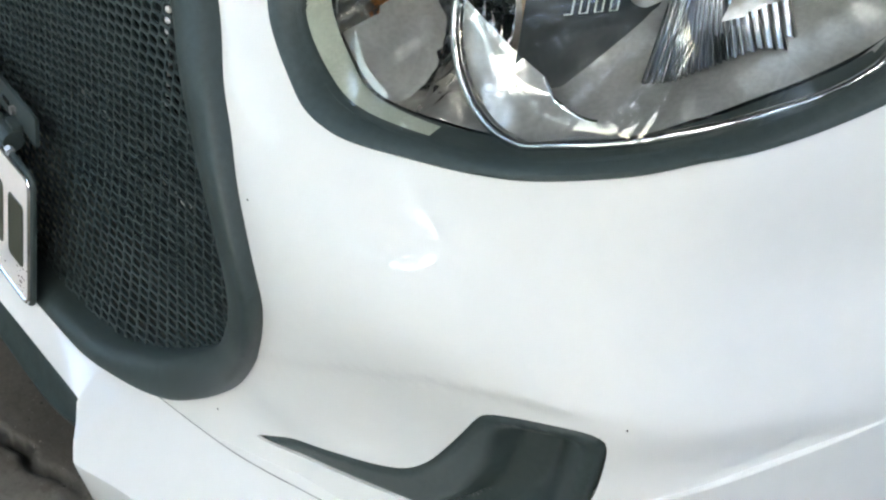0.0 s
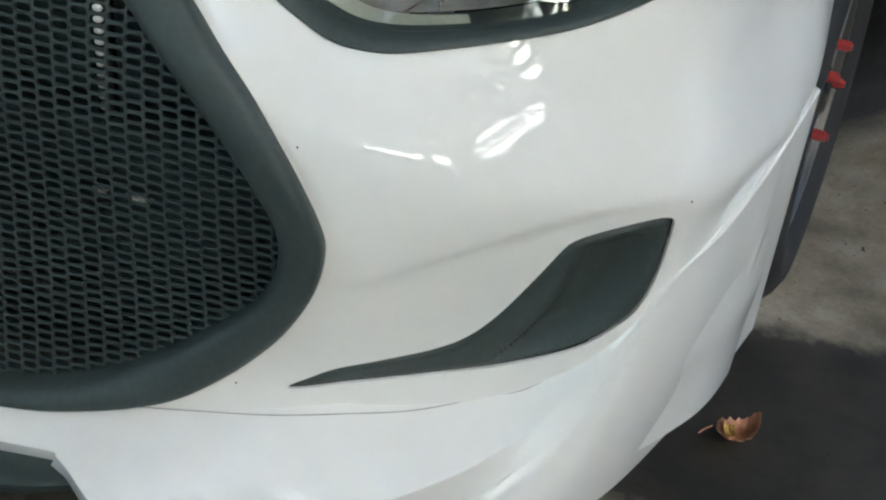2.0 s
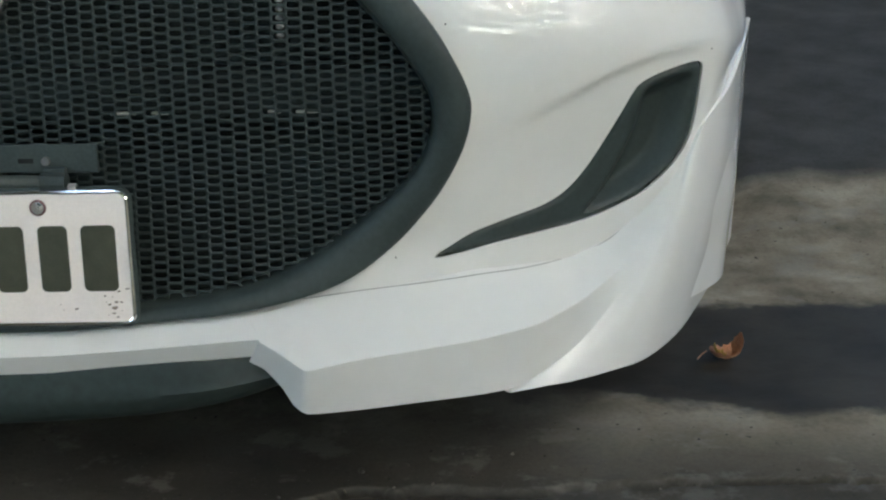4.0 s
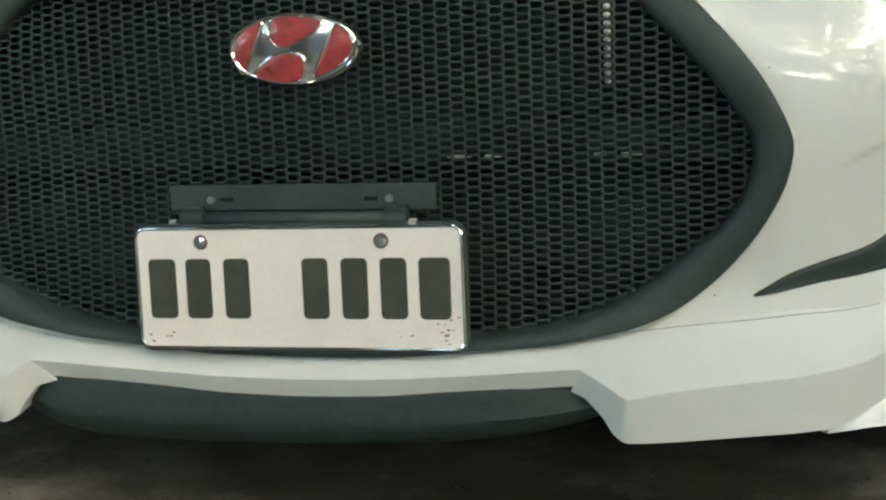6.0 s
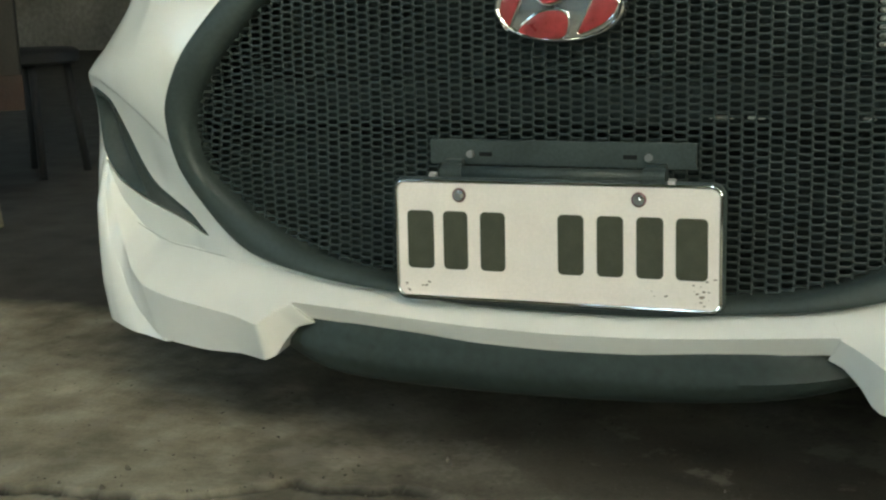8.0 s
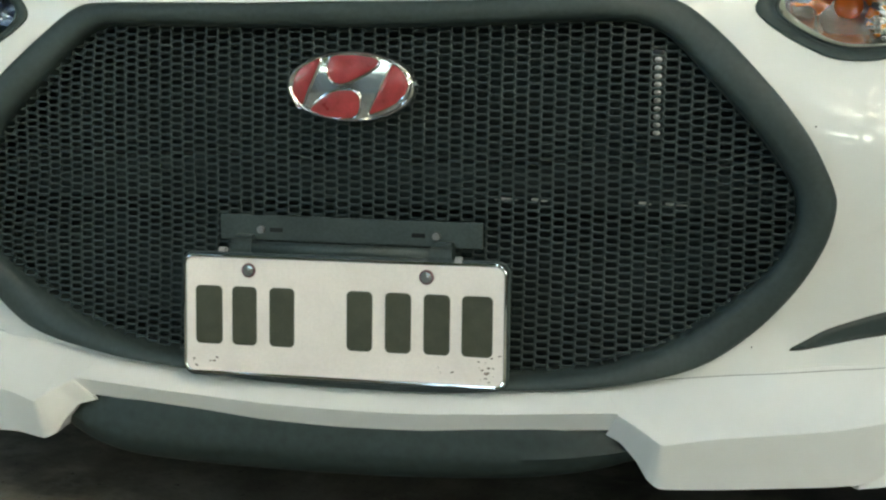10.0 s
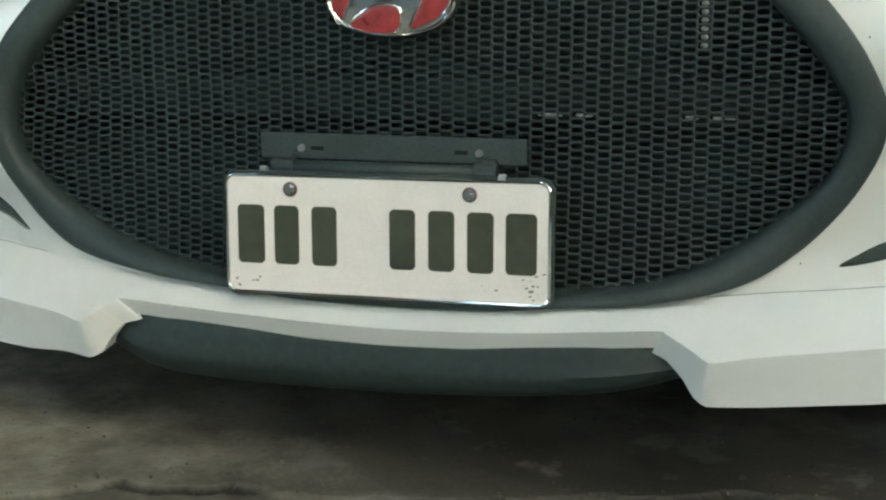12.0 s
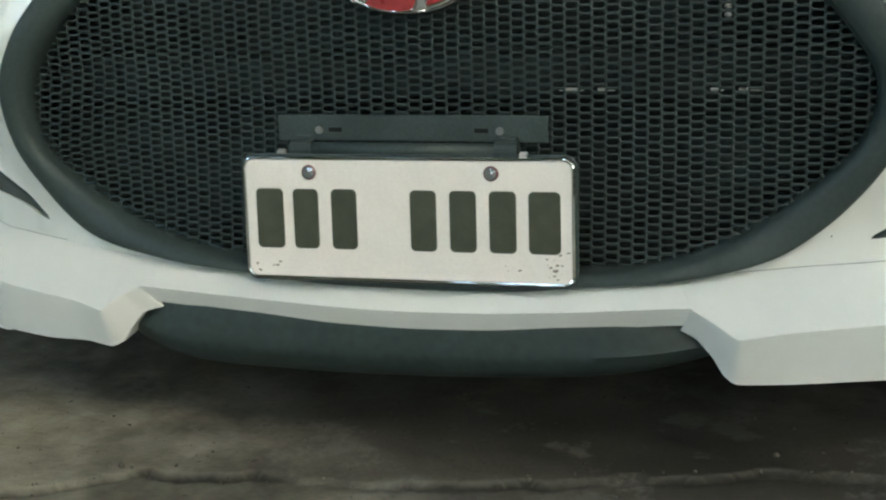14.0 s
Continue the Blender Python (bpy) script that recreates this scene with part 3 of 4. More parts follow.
def build_lamp(s):
    edge = lamp
    rim = shrink(gauss(np.vstack([edge] * 3), 3, 0)[len(edge):2 * len(edge)], np.interp(edge[:, 0], (.60, .68, .9, 1.0), (.014, .0105, .0105, .013)))
    rim = gauss(np.vstack([rim] * 3), 4, 0)[len(edge):2 * len(edge)]
    flipped = np.array((s, 1))
    rows = [skin(*((edge * (1 - a) + rim * a) * flipped).T, out) for a, out in
            ((0, -.012), (0, .0), (.06, .003), (.16, .0045), (.45, .0045), (.66, .002), (.80, -.0025), (.84, -.0045), (.88, -.0035), (1, -.007), (1.02, -.030))]
    body = raw("headlamp", *sheet(rows, closed=True), PLASTIC, car, "headlamp in a wide black bezel")
    inner = rim * flipped if s > 0 else (rim * flipped)[::-1]
    v, f = patch(inner, [], .010)
    raw("clear_lens", skin(v[:, 0], v[:, 1], -.006), f, LENS, body, "clear curved lens").visible_shadow = False
    d = away(inner, v)
    raw("housing", skin(v[:, 0], v[:, 1], -.034 - .090 * np.sqrt(np.clip(d / .05, 0, 1))), f, LAMPGREY if s > 0 else BLUEREFLECT, body, "smoky grey lamp housing" if s > 0 else "lamp housing with blue reflections painted in")
    # pale rim along the foot of the lens, wider towards the tip
    low = rim[(rim[:, 1] < np.interp(rim[:, 0], (.46, .53), (.672, .70))) & (rim[:, 0] < .66)]
    low = low[np.argsort(low[:, 0])]
    broad = np.interp(low[:, 0], (.47, .52, .58, .66), (1.3, 1.0, .6, .12))
    rows = [skin(s * (low[:, 0] + .4 * a * broad), low[:, 1] + a * broad, o) for a, o in ((.0, -.009), (.001, -.0105), (.0032, -.015), (.0050, -.020), (.0056, -.024))]
    raw("lens_rim", *sheet(rows), PALE, body, "pale moulded rim")
    # turn signal chamber: faceted bright dish round an amber bulb
    random.seed(5)
    c = skin(s * .566, .676) + np.array((s * .009, 0, 0))
    focus = .019
    rows = []
    a = np.linspace(0, 2 * np.pi, 44, endpoint=False)
    for k in range(11):
        r = 1 - k / 11
        jit = np.array([random.uniform(-.0007, .0007) for _ in a])
        px, pz = .064 * r * np.cos(a), .046 * r * np.sin(a)
        rows.append(np.stack([c[0] + px, c[1] + .122 - (px ** 2 + pz ** 2) / (4 * focus) + jit, c[2] + pz], 1))
    skirt = skin(s * (.566 + .072 * np.cos(a) * s), .676 + .054 * np.sin(a), -.026)
    bowl = raw("turn_reflector", *sheet(rows[:3], closed=True), BOWL if s > 0 else PALEBLUE, body, "faceted bright reflector", smooth=False)
    # the bulb's amber reflection is painted into the dish's inner rows
    raw("inner_reflector", *sheet(rows[2:], closed=True), BULBAMBER if s > 0 else PALEBLUE, body, "faceted amber-tinted reflector" if s > 0 else "faceted bright reflector", smooth=False)
    walls = [skirt * (1 - k) + rows[0] * k + np.stack([a * 0, np.array([random.uniform(-.0028, .0028) for _ in a]), a * 0], 1) for k in np.linspace(0, .93, 15)] + [rows[0]]
    raw("chamber_skirt", *sheet(walls, closed=True), SILVERED if s > 0 else PALEBLUE, bowl, "silvered bumpy chamber wall", smooth=False)
    bm = bmesh.new()
    at = Vector((c[0], c[1] + .122 - focus, c[2]))
    bmesh.ops.create_uvsphere(bm, u_segments=20, v_segments=12, radius=.0165, matrix=Matrix.Translation(at) @ Matrix.Diagonal((1, 1.4, 1, 1)))
    rod(bm, at + Vector((0, .012, 0)), at + Vector((0, .03, 0)), .009, 14)
    part("turn_bulb", bm, AMBER if s > 0 else PALEBLUE, body, "amber bulb" if s > 0 else "silvered bulb")
    # bumpy bright divider between the chambers
    rows = []
    for k in range(22):
        z = .632 + .0052 * k
        lean = .010 * (k / 21)
        rows.append([skin(s * (.634 + lean + random.uniform(-.003, .003)), z + random.uniform(-.001, .001), o) for o in (-.020, -.030, -.042, -.056, -.070, -.085)])
    raw("chamber_wall", *sheet(rows), CHROME, body, "bumpy bright divider", smooth=False)
    # dark liner on the inner side of the main chamber
    rows = [[(s * (.646 + .16 * (y - .15)), y, z) for z in np.linspace(.664, .80, 14)] for y in np.linspace(.165, .285, 14)]
    liner = raw("chamber_liner", *sheet(rows), DARKLINER, body, "dark smoky liner of the main chamber")
    zig = [(s * (.650 + .16 * (y - .15)), y, .725 + (.006 if (k // 2) % 2 else -.006)) for k, y in enumerate(np.repeat(np.linspace(.192, .238, 9), 2)[1:-1])]
    raw("printed_line", *tube(zig, .0007, n=6), PALE, liner, "pale zigzag printed line")
    # main reflector: upright flutes behind, a smooth bright dish beside them
    rows = []
    for k in range(121):
        u = .785 + .155 * k / 120
        bulge = .0035 * abs(math.sin(k * math.pi / 6))
        foot = np.interp(u, (.655, .70, .76, .82, .91), (.690, .684, .688, .702, .728))
        rows.append([skin(s * u, foot + (.815 - foot) * t, -.062 - .036 * math.sin(t * 2.4) + bulge) for t in np.linspace(0, 1, 10)])
    raw("main_reflector", *sheet(rows), CHROME, body, "fluted bright main reflector")
    c = skin(s * .775, .745, -.095)
    bm = bmesh.new()
    rod(bm, tuple(c), tuple(c + np.array((s * .012, -.032, 0))), .013, 24, .011)
    part("main_bulb", bm, SATIN, body, "bright bulb cap")
    # smoky shelf between the trim and the reflectors
    a, b = spline(TRIM, 70), spline(SHELF, 70)
    rows = [skin(s * (a[:, 0] * (1 - k) + b[:, 0] * k), a[:, 1] * (1 - k) + b[:, 1] * k, -.027 - .026 * k + .004 * math.sin(k * 3.1)) for k in np.linspace(0, 1, 7)]
    raw("shelf", *sheet(rows), LAMPGREY if s > 0 else BLUEREFLECT, body, "smoky grey shelf" if s > 0 else "blue-tinted shelf")
    raw("chrome_trim", *tube(skin(s * a[:, 0], a[:, 1] + .0022, -.015), .0032, n=10), CHROME, body, "bright trim line")
    raw("chrome_trim", *tube(skin(s * b[:, 0], b[:, 1], -.052), .0012, n=8), CHROME, body, "bright trim line")
    # outer wing of the housing, silvered, with slanting ribs
    for k in range(6):
        u = .865 + .017 * k
        p0, p1_ = skin(s * u, .742 + .35 * (u - .865), -.060), skin(s * (u + .03), .815, -.050)
        rows = [[p0 + (p1_ - p0) * t + np.array((0, w, 0)) for t in np.linspace(0, 1, 6)] for w in (0, .012, .016, .022)]
        raw("wing_rib", *sheet(rows), CLEARGREY, body, "slanting silvered rib", smooth=False)


build_lamp(1), build_lamp(-1)

# lip below the bumper: seam, fold and foot of each section
LIP = (((0, 0.014, 0.228), (0, -0.016, 0.206), (0, -0.0034, 0.1808)),
       ((0.1, 0.014, 0.23), (0.1, -0.015, 0.208), (0.1, -0.0024, 0.1828)),
       ((0.2, 0.018, 0.236), (0.2, -0.012, 0.214), (0.2, 0.0006, 0.1908)),
       ((0.3, 0.026, 0.245), (0.322, -0.01, 0.224), (0.3145, 0.0035, 0.2005)),
       ((0.309, 0.0272, 0.2464), (0.329, -0.0125, 0.2220), (0.3130, 0.0020, 0.1955)),
       ((0.33, 0.0305, 0.249), (0.346, -0.0205, 0.2150), (0.330, -0.002, 0.1880)),
       ((0.352, 0.0338, 0.2515), (0.362, -0.0300, 0.2080), (0.349, -0.0105, 0.1705)),
       ((0.366, 0.0358, 0.2532), (0.373, -0.0350, 0.2020), (0.3615, -0.0165, 0.1530)),
       ((0.378, 0.0375, 0.2543), (0.382, -0.0370, 0.1995), (0.3765, -0.0186, 0.1440)),
       ((0.44, 0.048, 0.26), (0.43, -0.02, 0.2050), (0.431, -0.0052, 0.1436)),
       ((0.5, 0.063, 0.263), (0.495, 0, 0.209), (0.495, 0.013, 0.1449)),
       ((0.56, 0.087, 0.265), (0.56, 0.022, 0.213), (0.56, 0.0328, 0.1461)),
       ((0.61, 0.112, 0.265), (0.62, 0.048, 0.221), (0.6, 0.0507, 0.149)),
       ((0.655, 0.142, 0.268), (0.67, 0.088, 0.236), (0.652, 0.078, 0.176)))
LIP_END = (((0.7, 0.155, 0.284), (0.715, 0.13, 0.262), (0.7, 0.108, 0.216)),
       ((0.735, 0.161, 0.315), (0.745, 0.15, 0.3), (0.745, 0.136, 0.268)),
       ((0.765, 0.165, 0.35), (0.772, 0.16, 0.345), (0.776, 0.158, 0.335)),
       ((0.803, 0.178, 0.412), (0.805, 0.177, 0.411), (0.806, 0.176, 0.41)))

LEFT_FOOT = ((-.431, -.0052, .1435), (-.387, -.0186, .1420), (-.3705, -.0165, .149), (-.3610, -.0105, .1655), (-.3465, -.002, .184), (-.3235, .002, .1905), (-.3254, .0035, .1965))


def even_steps(points, n):
    """n places on the straight lines between the points."""
    t = np.linspace(0, len(points) - 1, n)
    return np.stack([np.interp(t, np.arange(len(points)), points[:, k]) for k in range(3)], 1)


def build_lip():
    sec = np.array(LIP + LIP_END)
    left = sec[1:][::-1] * (-1, 1, 1)
    left[:, :2, 0] -= .020 * np.exp(-((left[:, :2, 0] + .33) / .05) ** 2)
    # the notch on this side is cut as a hollow curve
    left[:, :, 2] += SAG * np.minimum(left[:, :, 0] + .05, 0)
    left[-9:-2, 2] = LEFT_FOOT
    knock = .028 * np.clip((left[:, :, 2] - .2) / .2, 0, 1) + .024 * np.clip((left[:, :, 2] - .30) / .12, 0, 1)
    left[:, :, 0] += knock * np.clip((-left[:, :, 0] - .62) / .08, 0, 1)
    sec = np.concatenate([left, sec])
    cols = []
    for k in range(3):
        p = spline(sec[:, k], 8 * len(sec))
        q = even_steps(sec[:, k], 8 * len(sec))
        cols.append(.45 * p + .55 * q)
    a, b, c = cols
    ab, bc = b + (a - b) * .07, b + (c - b) * .09
    tuck = a + np.array((0, .015, .004))
    foot = c + np.array((0, .05, .006))
    rows = [tuck, a, a * .55 + ab * .45, ab, b * .8 + (ab + bc) * .1, bc, bc * .5 + c * .5, c, c * .9 + foot * .1 + np.array((0, 0, -.001)), foot]
    ob = raw("front_lip", *sheet(rows), PAINT, car, "white painted front lip with a notched lower edge")
    return ob


build_lip()

BLADE_TOP = ((.589, .050, .144), (.638, .070, .166), (.685, .098, .203), (.745, .136, .268), (.776, .158, .335), (.806, .176, .410), (.842, .235, .443),
             (.868, .310, .470), (.882, .365, .487), (.896, .422, .503))
BLADE_FOOT = ((.589, .052, .140), (.625, .056, .146), (.657, .066, .148), (.70, .092, .150), (.742, .128, .151), (.787, .203, .155), (.825, .290, .167),
              (.858, .372, .182), (.888, .456, .205))


def build_blade(s):
    n = 90
    t, f = spline(BLADE_TOP, n), spline(BLADE_FOOT, n)
    out = np.array((.75, -.6, 0))
    at = np.linspace(0, 1, n)[:, None]
    rows = [t + np.array((-.03, .03, -.004)), t + np.array((-.009, .009, .001)), t + np.array((-.0015, .0015, .0012))]
    ends = np.clip((at - .25) * 3, 0, 1) * np.clip((1.0 - at) * 6, 0, 1)
    for k in np.concatenate(([0, .012, .03], np.linspace(.06, .96, 34), [.985, 1])):
        full = .007 * math.sin(math.pi * k) * ends
        # a raised fin that widens downwards from its point
        w = np.clip((k - .26) / .5, 0, 1)
        left, right = .85 - .15 * w, .85 - .01 * w
        tall = .006 * w * np.clip((1.0 - k) / .35, 0, 1)
        rise = np.clip((at - left) / max(right - left, .004), 0, 1) * np.clip((right + .035 - at) / .035, 0, 1)
        rows.append(t * (1 - k) + f * k + out * (full + tall * rise))
    rows.append(f + np.array((-.004, .004, -.0005)))
    rows.append(f + np.array((-.03, .03, .004)))
    rows = np.array(rows) * (s, 1, 1)
    if s < 0:
        k = np.clip((rows[:, :, 2] - .2) / .2, 0, 1)
        rows[:, :, 2] += SAG * np.minimum(rows[:, :, 0] + .05, 0)
        rows[:, :, 0] += .028 * k + .024 * np.clip((rows[:, :, 2] - .30) / .12, 0, 1)
    return thick(raw("side_blade", *sheet(rows), PAINT, car, "white painted side blade of the lip", crisp=.5), .003)


build_blade(1), build_blade(-1)


def build_valance():
    """Soft rounded air dam tucked behind the lip, lower on one side."""
    xs = np.linspace(-.425, .415, 110)
    foot = gauss(np.interp(xs, (-.425, -.395, -.348, -.268, -.113, .034, .173, .272, .349, .415), (.175, .152, .131, .120, .117, .120, .128, .141, .160, .185)), 5, 0)
    front = -.012 + .05 * np.clip((np.abs(xs + .01) - .24) / .18, 0, 1) ** 2
    rows = [np.stack([xs, front + .034, foot * 0 + .215], 1)]
    for a in np.radians((-86, -62, -40, -20, -4, 12, 28, 44, 58, 72, 86, 100, 118)):
        tall = (.205 - foot) / 2
        rows.append(np.stack([xs, front + .026 - .026 * np.cos(a) * np.where(a > 0, 1, .8), (foot + .205) / 2 - tall * np.sin(a)], 1))
    rows.append(np.stack([xs, front + .12, foot + .015], 1))
    dam = raw("valance", *sheet(rows), AIRDAM, car, "soft black rubbery lower air dam")
    for x in (-.146, .088):
        bm = bmesh.new()
        block(bm, (x - .011, -.003, .160), (x + .011, .012, .186), bevel=.005)
        part("clip", bm, AIRDAM, dam, "small black fixing clip")


build_valance()


def build_seams():
    p = spline([q[0] for q in LIP[3:] + LIP_END[:3]], 80)
    for s in (-1, 1):
        raw("seam", *tube((p + (0, .0004, .0008)) * (s, 1, 1) + (0, 0, SAG * min(s * .45 + .05, 0)), .0005, n=6), SEAMGREY, car, "dark joint between bumper and lip")
        t = np.linspace(0, 1, 12)
        q = skin(s * (1.004 + .12 * t), .752 - .042 * t, .0003)
        raw("seam", *tube(q, .0014, n=6), DARK, car, "dark joint between bumper and fender")


build_seams()

# number plate, leaning slightly
plate_m = Matrix.Translation((.002, -.0045, .311)) @ Matrix.Rotation(radians(1.1), 4, "Z") @ Matrix.Rotation(radians(-2.9), 4, "X") @ Matrix.Rotation(radians(-.3), 4, "Y")


def rounded(w, h, r, n=6):
    """A rounded rectangle's outline."""
    pts = []
    for cx_, cy_, a in ((w / 2 - r, h / 2 - r, 0), (-w / 2 + r, h / 2 - r, 90), (-w / 2 + r, -h / 2 + r, 180), (w / 2 - r, -h / 2 + r, 270)):
        for k in range(n + 1):
            t = radians(a + 90 * k / n)
            pts.append((cx_ + r * math.cos(t), cy_ + r * math.sin(t)))
    return np.array(pts)


def slab(name, outline, y0, y1, material, parent, label="", m=None, bevel=.0006):
    """A flat piece with that outline in x and z, between two depths (y0 in front), its front edge eased."""
    m = m or Matrix()
    small = shrink(outline, bevel)
    loops = [(outline, y1), (outline, y0 + bevel), (small, y0)]
    n = len(outline)
    v = [m @ Vector((p[0], y, p[1])) for o, y in loops for p in o]
    f = [(i * n + j, i * n + (j + 1) % n, (i + 1) * n + (j + 1) % n, (i + 1) * n + j) for i in range(2) for j in range(n)]
    f += [tuple(range(2 * n, 3 * n)), tuple(range(n))]
    return raw(name, v, f, material, parent, label, smooth=False)


def build_plate():
    ob = slab("number_plate", rounded(.388, .138, .010), -.001, .001, PLATE, car, "cream white pressed number plate, scuffed at the corners", plate_m)
    e = rounded(.390, .140, .011, 8)
    p = [plate_m @ Vector((x, -.001, z)) for x, z in e]
    raw("plate_rim", *tube(p, .0022, True), CHROME, ob, "thin bright rim")
    e = rounded(.394, .1445, .012, 8)
    p = [plate_m @ Vector((x, .003, z)) for x, z in e]
    raw("plate_backing", *tube(p, .0028, True), PLASTIC, ob, "dark rubber edging")
    for x, w in ((-.163, .034), (-.118, .031), (-.071, .031), (.0245, .031), (.071, .031), (.117, .031), (.1645, .036)):
        o = rounded(w, .070, .006) + (x - .002, -.0005)
        slab("bar", o, -.0022, -.0005, OLIVE, ob, m=plate_m, bevel=.0008)
    for x in (-.1145, .1025):
        bm = bmesh.new()
        for r, d0, d1, k in ((.0068, -.001, -.003, 24), (.0050, -.003, -.0075, 6), (.0030, -.0075, -.009, 14)):
            rod(bm, plate_m @ Vector((x, d0, .054)), plate_m @ Vector((x, d1, .054)), r, k)
        bolt = part("bolt", bm, CHROME, ob, "bright hexagon bolt", smooth=False)
        bm = bmesh.new()
        rod(bm, plate_m @ Vector((x, -.0008, .054)), plate_m @ Vector((x, -.0019, .054)), .0086, 24)
        part("washer", bm, WASHER, bolt, "dark rusty washer")
    random.seed(21)
    bm = bmesh.new()
    for k in range(24):
        x, z = (random.gauss(.172, .010), random.gauss(-.048, .009)) if k < 13 else (random.gauss(-.172, .010), random.gauss(-.055, .004)) if k < 19 else (random.uniform(.1, .17), random.gauss(-.052, .006))
        x, z = max(-.19, min(.19, x)), max(-.064, min(.064, z))
        w = random.uniform(.0006, .0022)
        block(bm, (-w, -.0013, -w * random.uniform(.3, .7)), (w, -.0009, w * .5), plate_m @ Matrix.Translation((x, 0, z)) @ Matrix.Rotation(random.uniform(-.6, .6), 4, "Y"))
    tagged(part("scuffs", bm, RUSTY, ob, smooth=False), "small brown scuffs and chips", kind="stuff")


build_plate()


def build_bracket():
    bm = bmesh.new()
    block(bm, (-.160, .022, .397), (.164, .026, .427), bevel=.001)
    bar = part("plate_bracket", bm, BRACKET, car, "dark grey steel plate bracket", smooth=False)
    bm = bmesh.new()
    rod(bm, (-.135, .010, .389), (.128, .012, .389), .0085, 14)
    part("hinge_tube", bm, BRACKET, bar)
    for x in (-.126, .120):
        bm = bmesh.new()
        rod(bm, (x - .013, .0105, .389), (x + .013, .0115, .389), .0108, 16)
        block(bm, (x - .011, .012, .389), (x + .011, .022, .404), bevel=.001)
        part("lug", bm, BRACKET, bar, smooth=False)
    for x in (-.145, .137):
        bm = bmesh.new()
        rod(bm, (x, .004, .385), (x + math.copysign(.008, x), .004, .385), .005, 6)
        part("screw", bm, SATIN, bar, "bright screw", smooth=False)
    for x in (-.107, .110):
        bm = bmesh.new()
        rod(bm, (x, .022, .410), (x, .0175, .410), .0045, 14)
        part("screw", bm, ALLOY, bar, smooth=False)
        bm = bmesh.new()
        k = .019 if x < 0 else -.022
        block(bm, (x + k - .008, .0212, .4075), (x + k + .008, .0225, .4125))
        part("slot", bm, GLOSSBLACK, bar, smooth=False)


build_bracket()


BADGE_FIELDS = (
    ((-.0386, .0286), (-.0434, .016), (-.053, -.005), (-.0607, -.0212), (-.0660, -.0165), (-.0700, -.004), (-.0655, .0140), (-.055, .0240), (-.045, .0288)),
    ((-.0219, .0292), (-.0242, .0182), (-.0197, .0093), (-.0098, .0055), (.0035, .0093), (.019, .0171), (.0301, .0259), (.0279, .0310), (.0124, .0342), (-.0053, .0350), (-.0175, .0338)),
    ((-.0452, -.0275), (-.0341, -.0162), (-.0208, -.0084), (-.0053, -.0062), (.0058, -.0095), (.0084, -.0162), (.0069, -.0273), (.0013, -.0339), (-.0142, -.0350), (-.0297, -.0328)),
    ((.0512, .0215), (.0612, .0148), (.0667, .006), (.0674, -.0007), (.0623, -.0106), (.0501, -.0195), (.0346, -.0261), (.0257, -.0277), (.0301, -.0184), (.0412, .0038)))


def build_emblem():
    """Domed chrome oval with four sunk red fields, each in a bright raised edge."""
    c, w, h = np.array((.002, .036, .580)), .0785, .041
    a = np.linspace(0, 2 * np.pi, 72, endpoint=False)
    el = lambda k: np.stack([w * k * np.cos(a), a * 0, h * k * np.sin(a)], 1)
    rows = [c + el(1) + (0, .012, 0), c + el(1), c + el(.985) + (0, -.003, 0), c + el(.955) + (0, -.0042, 0), c + el(.925) + (0, -.003, 0), c + el(.915) + (0, .001, 0)]
    rows += [c + el(k) + (0, -.0008 - .0030 * (1 - k * k), 0) for k in (.91, .75, .55, .35, .15, .01)]
    ob = raw("emblem", *sheet(rows, closed=True), BADGE, car, "oval chrome badge with red fields", crisp=.5)
    for q in BADGE_FIELDS:
        o = dense(np.array(q), .0022)
        o = gauss(np.vstack([o] * 3), 1.0, 0)[len(o):2 * len(o)]
        o = o.mean(0) + (o - o.mean(0)) * 1.19
        high = lambda p, k: np.stack([p[:, 0], -.0008 - .0030 * (1 - (p[:, 0] / w) ** 2 - (p[:, 1] / h) ** 2) - k, p[:, 1]], 1) + c
        mid = o.mean(0)
        rows = [high(mid + (o - mid) * k, r) for k, r in ((1.0, .0004), (.93, .0009), (.8, .0013), (.55, .0017), (.25, .0019), (.02, .0020))]
        field = raw("field", *sheet(rows, closed=True), RED, ob, "red enamel field")
        raw("field_edge", *tube(high(o, .0008), .0014, True, n=8), CHROME, field, "bright raised edge")
    bm = bmesh.new()
    bmesh.ops.create_cone(bm, cap_ends=True, segments=3, radius1=.005, radius2=.003, depth=.002, matrix=Matrix.Translation((.0805, .034, .584)) @ Matrix.Rotation(radians(90), 4, "X"))
    part("loose_foil", bm, CHROME, ob, "loose corner of bright foil", smooth=False)


build_emblem()


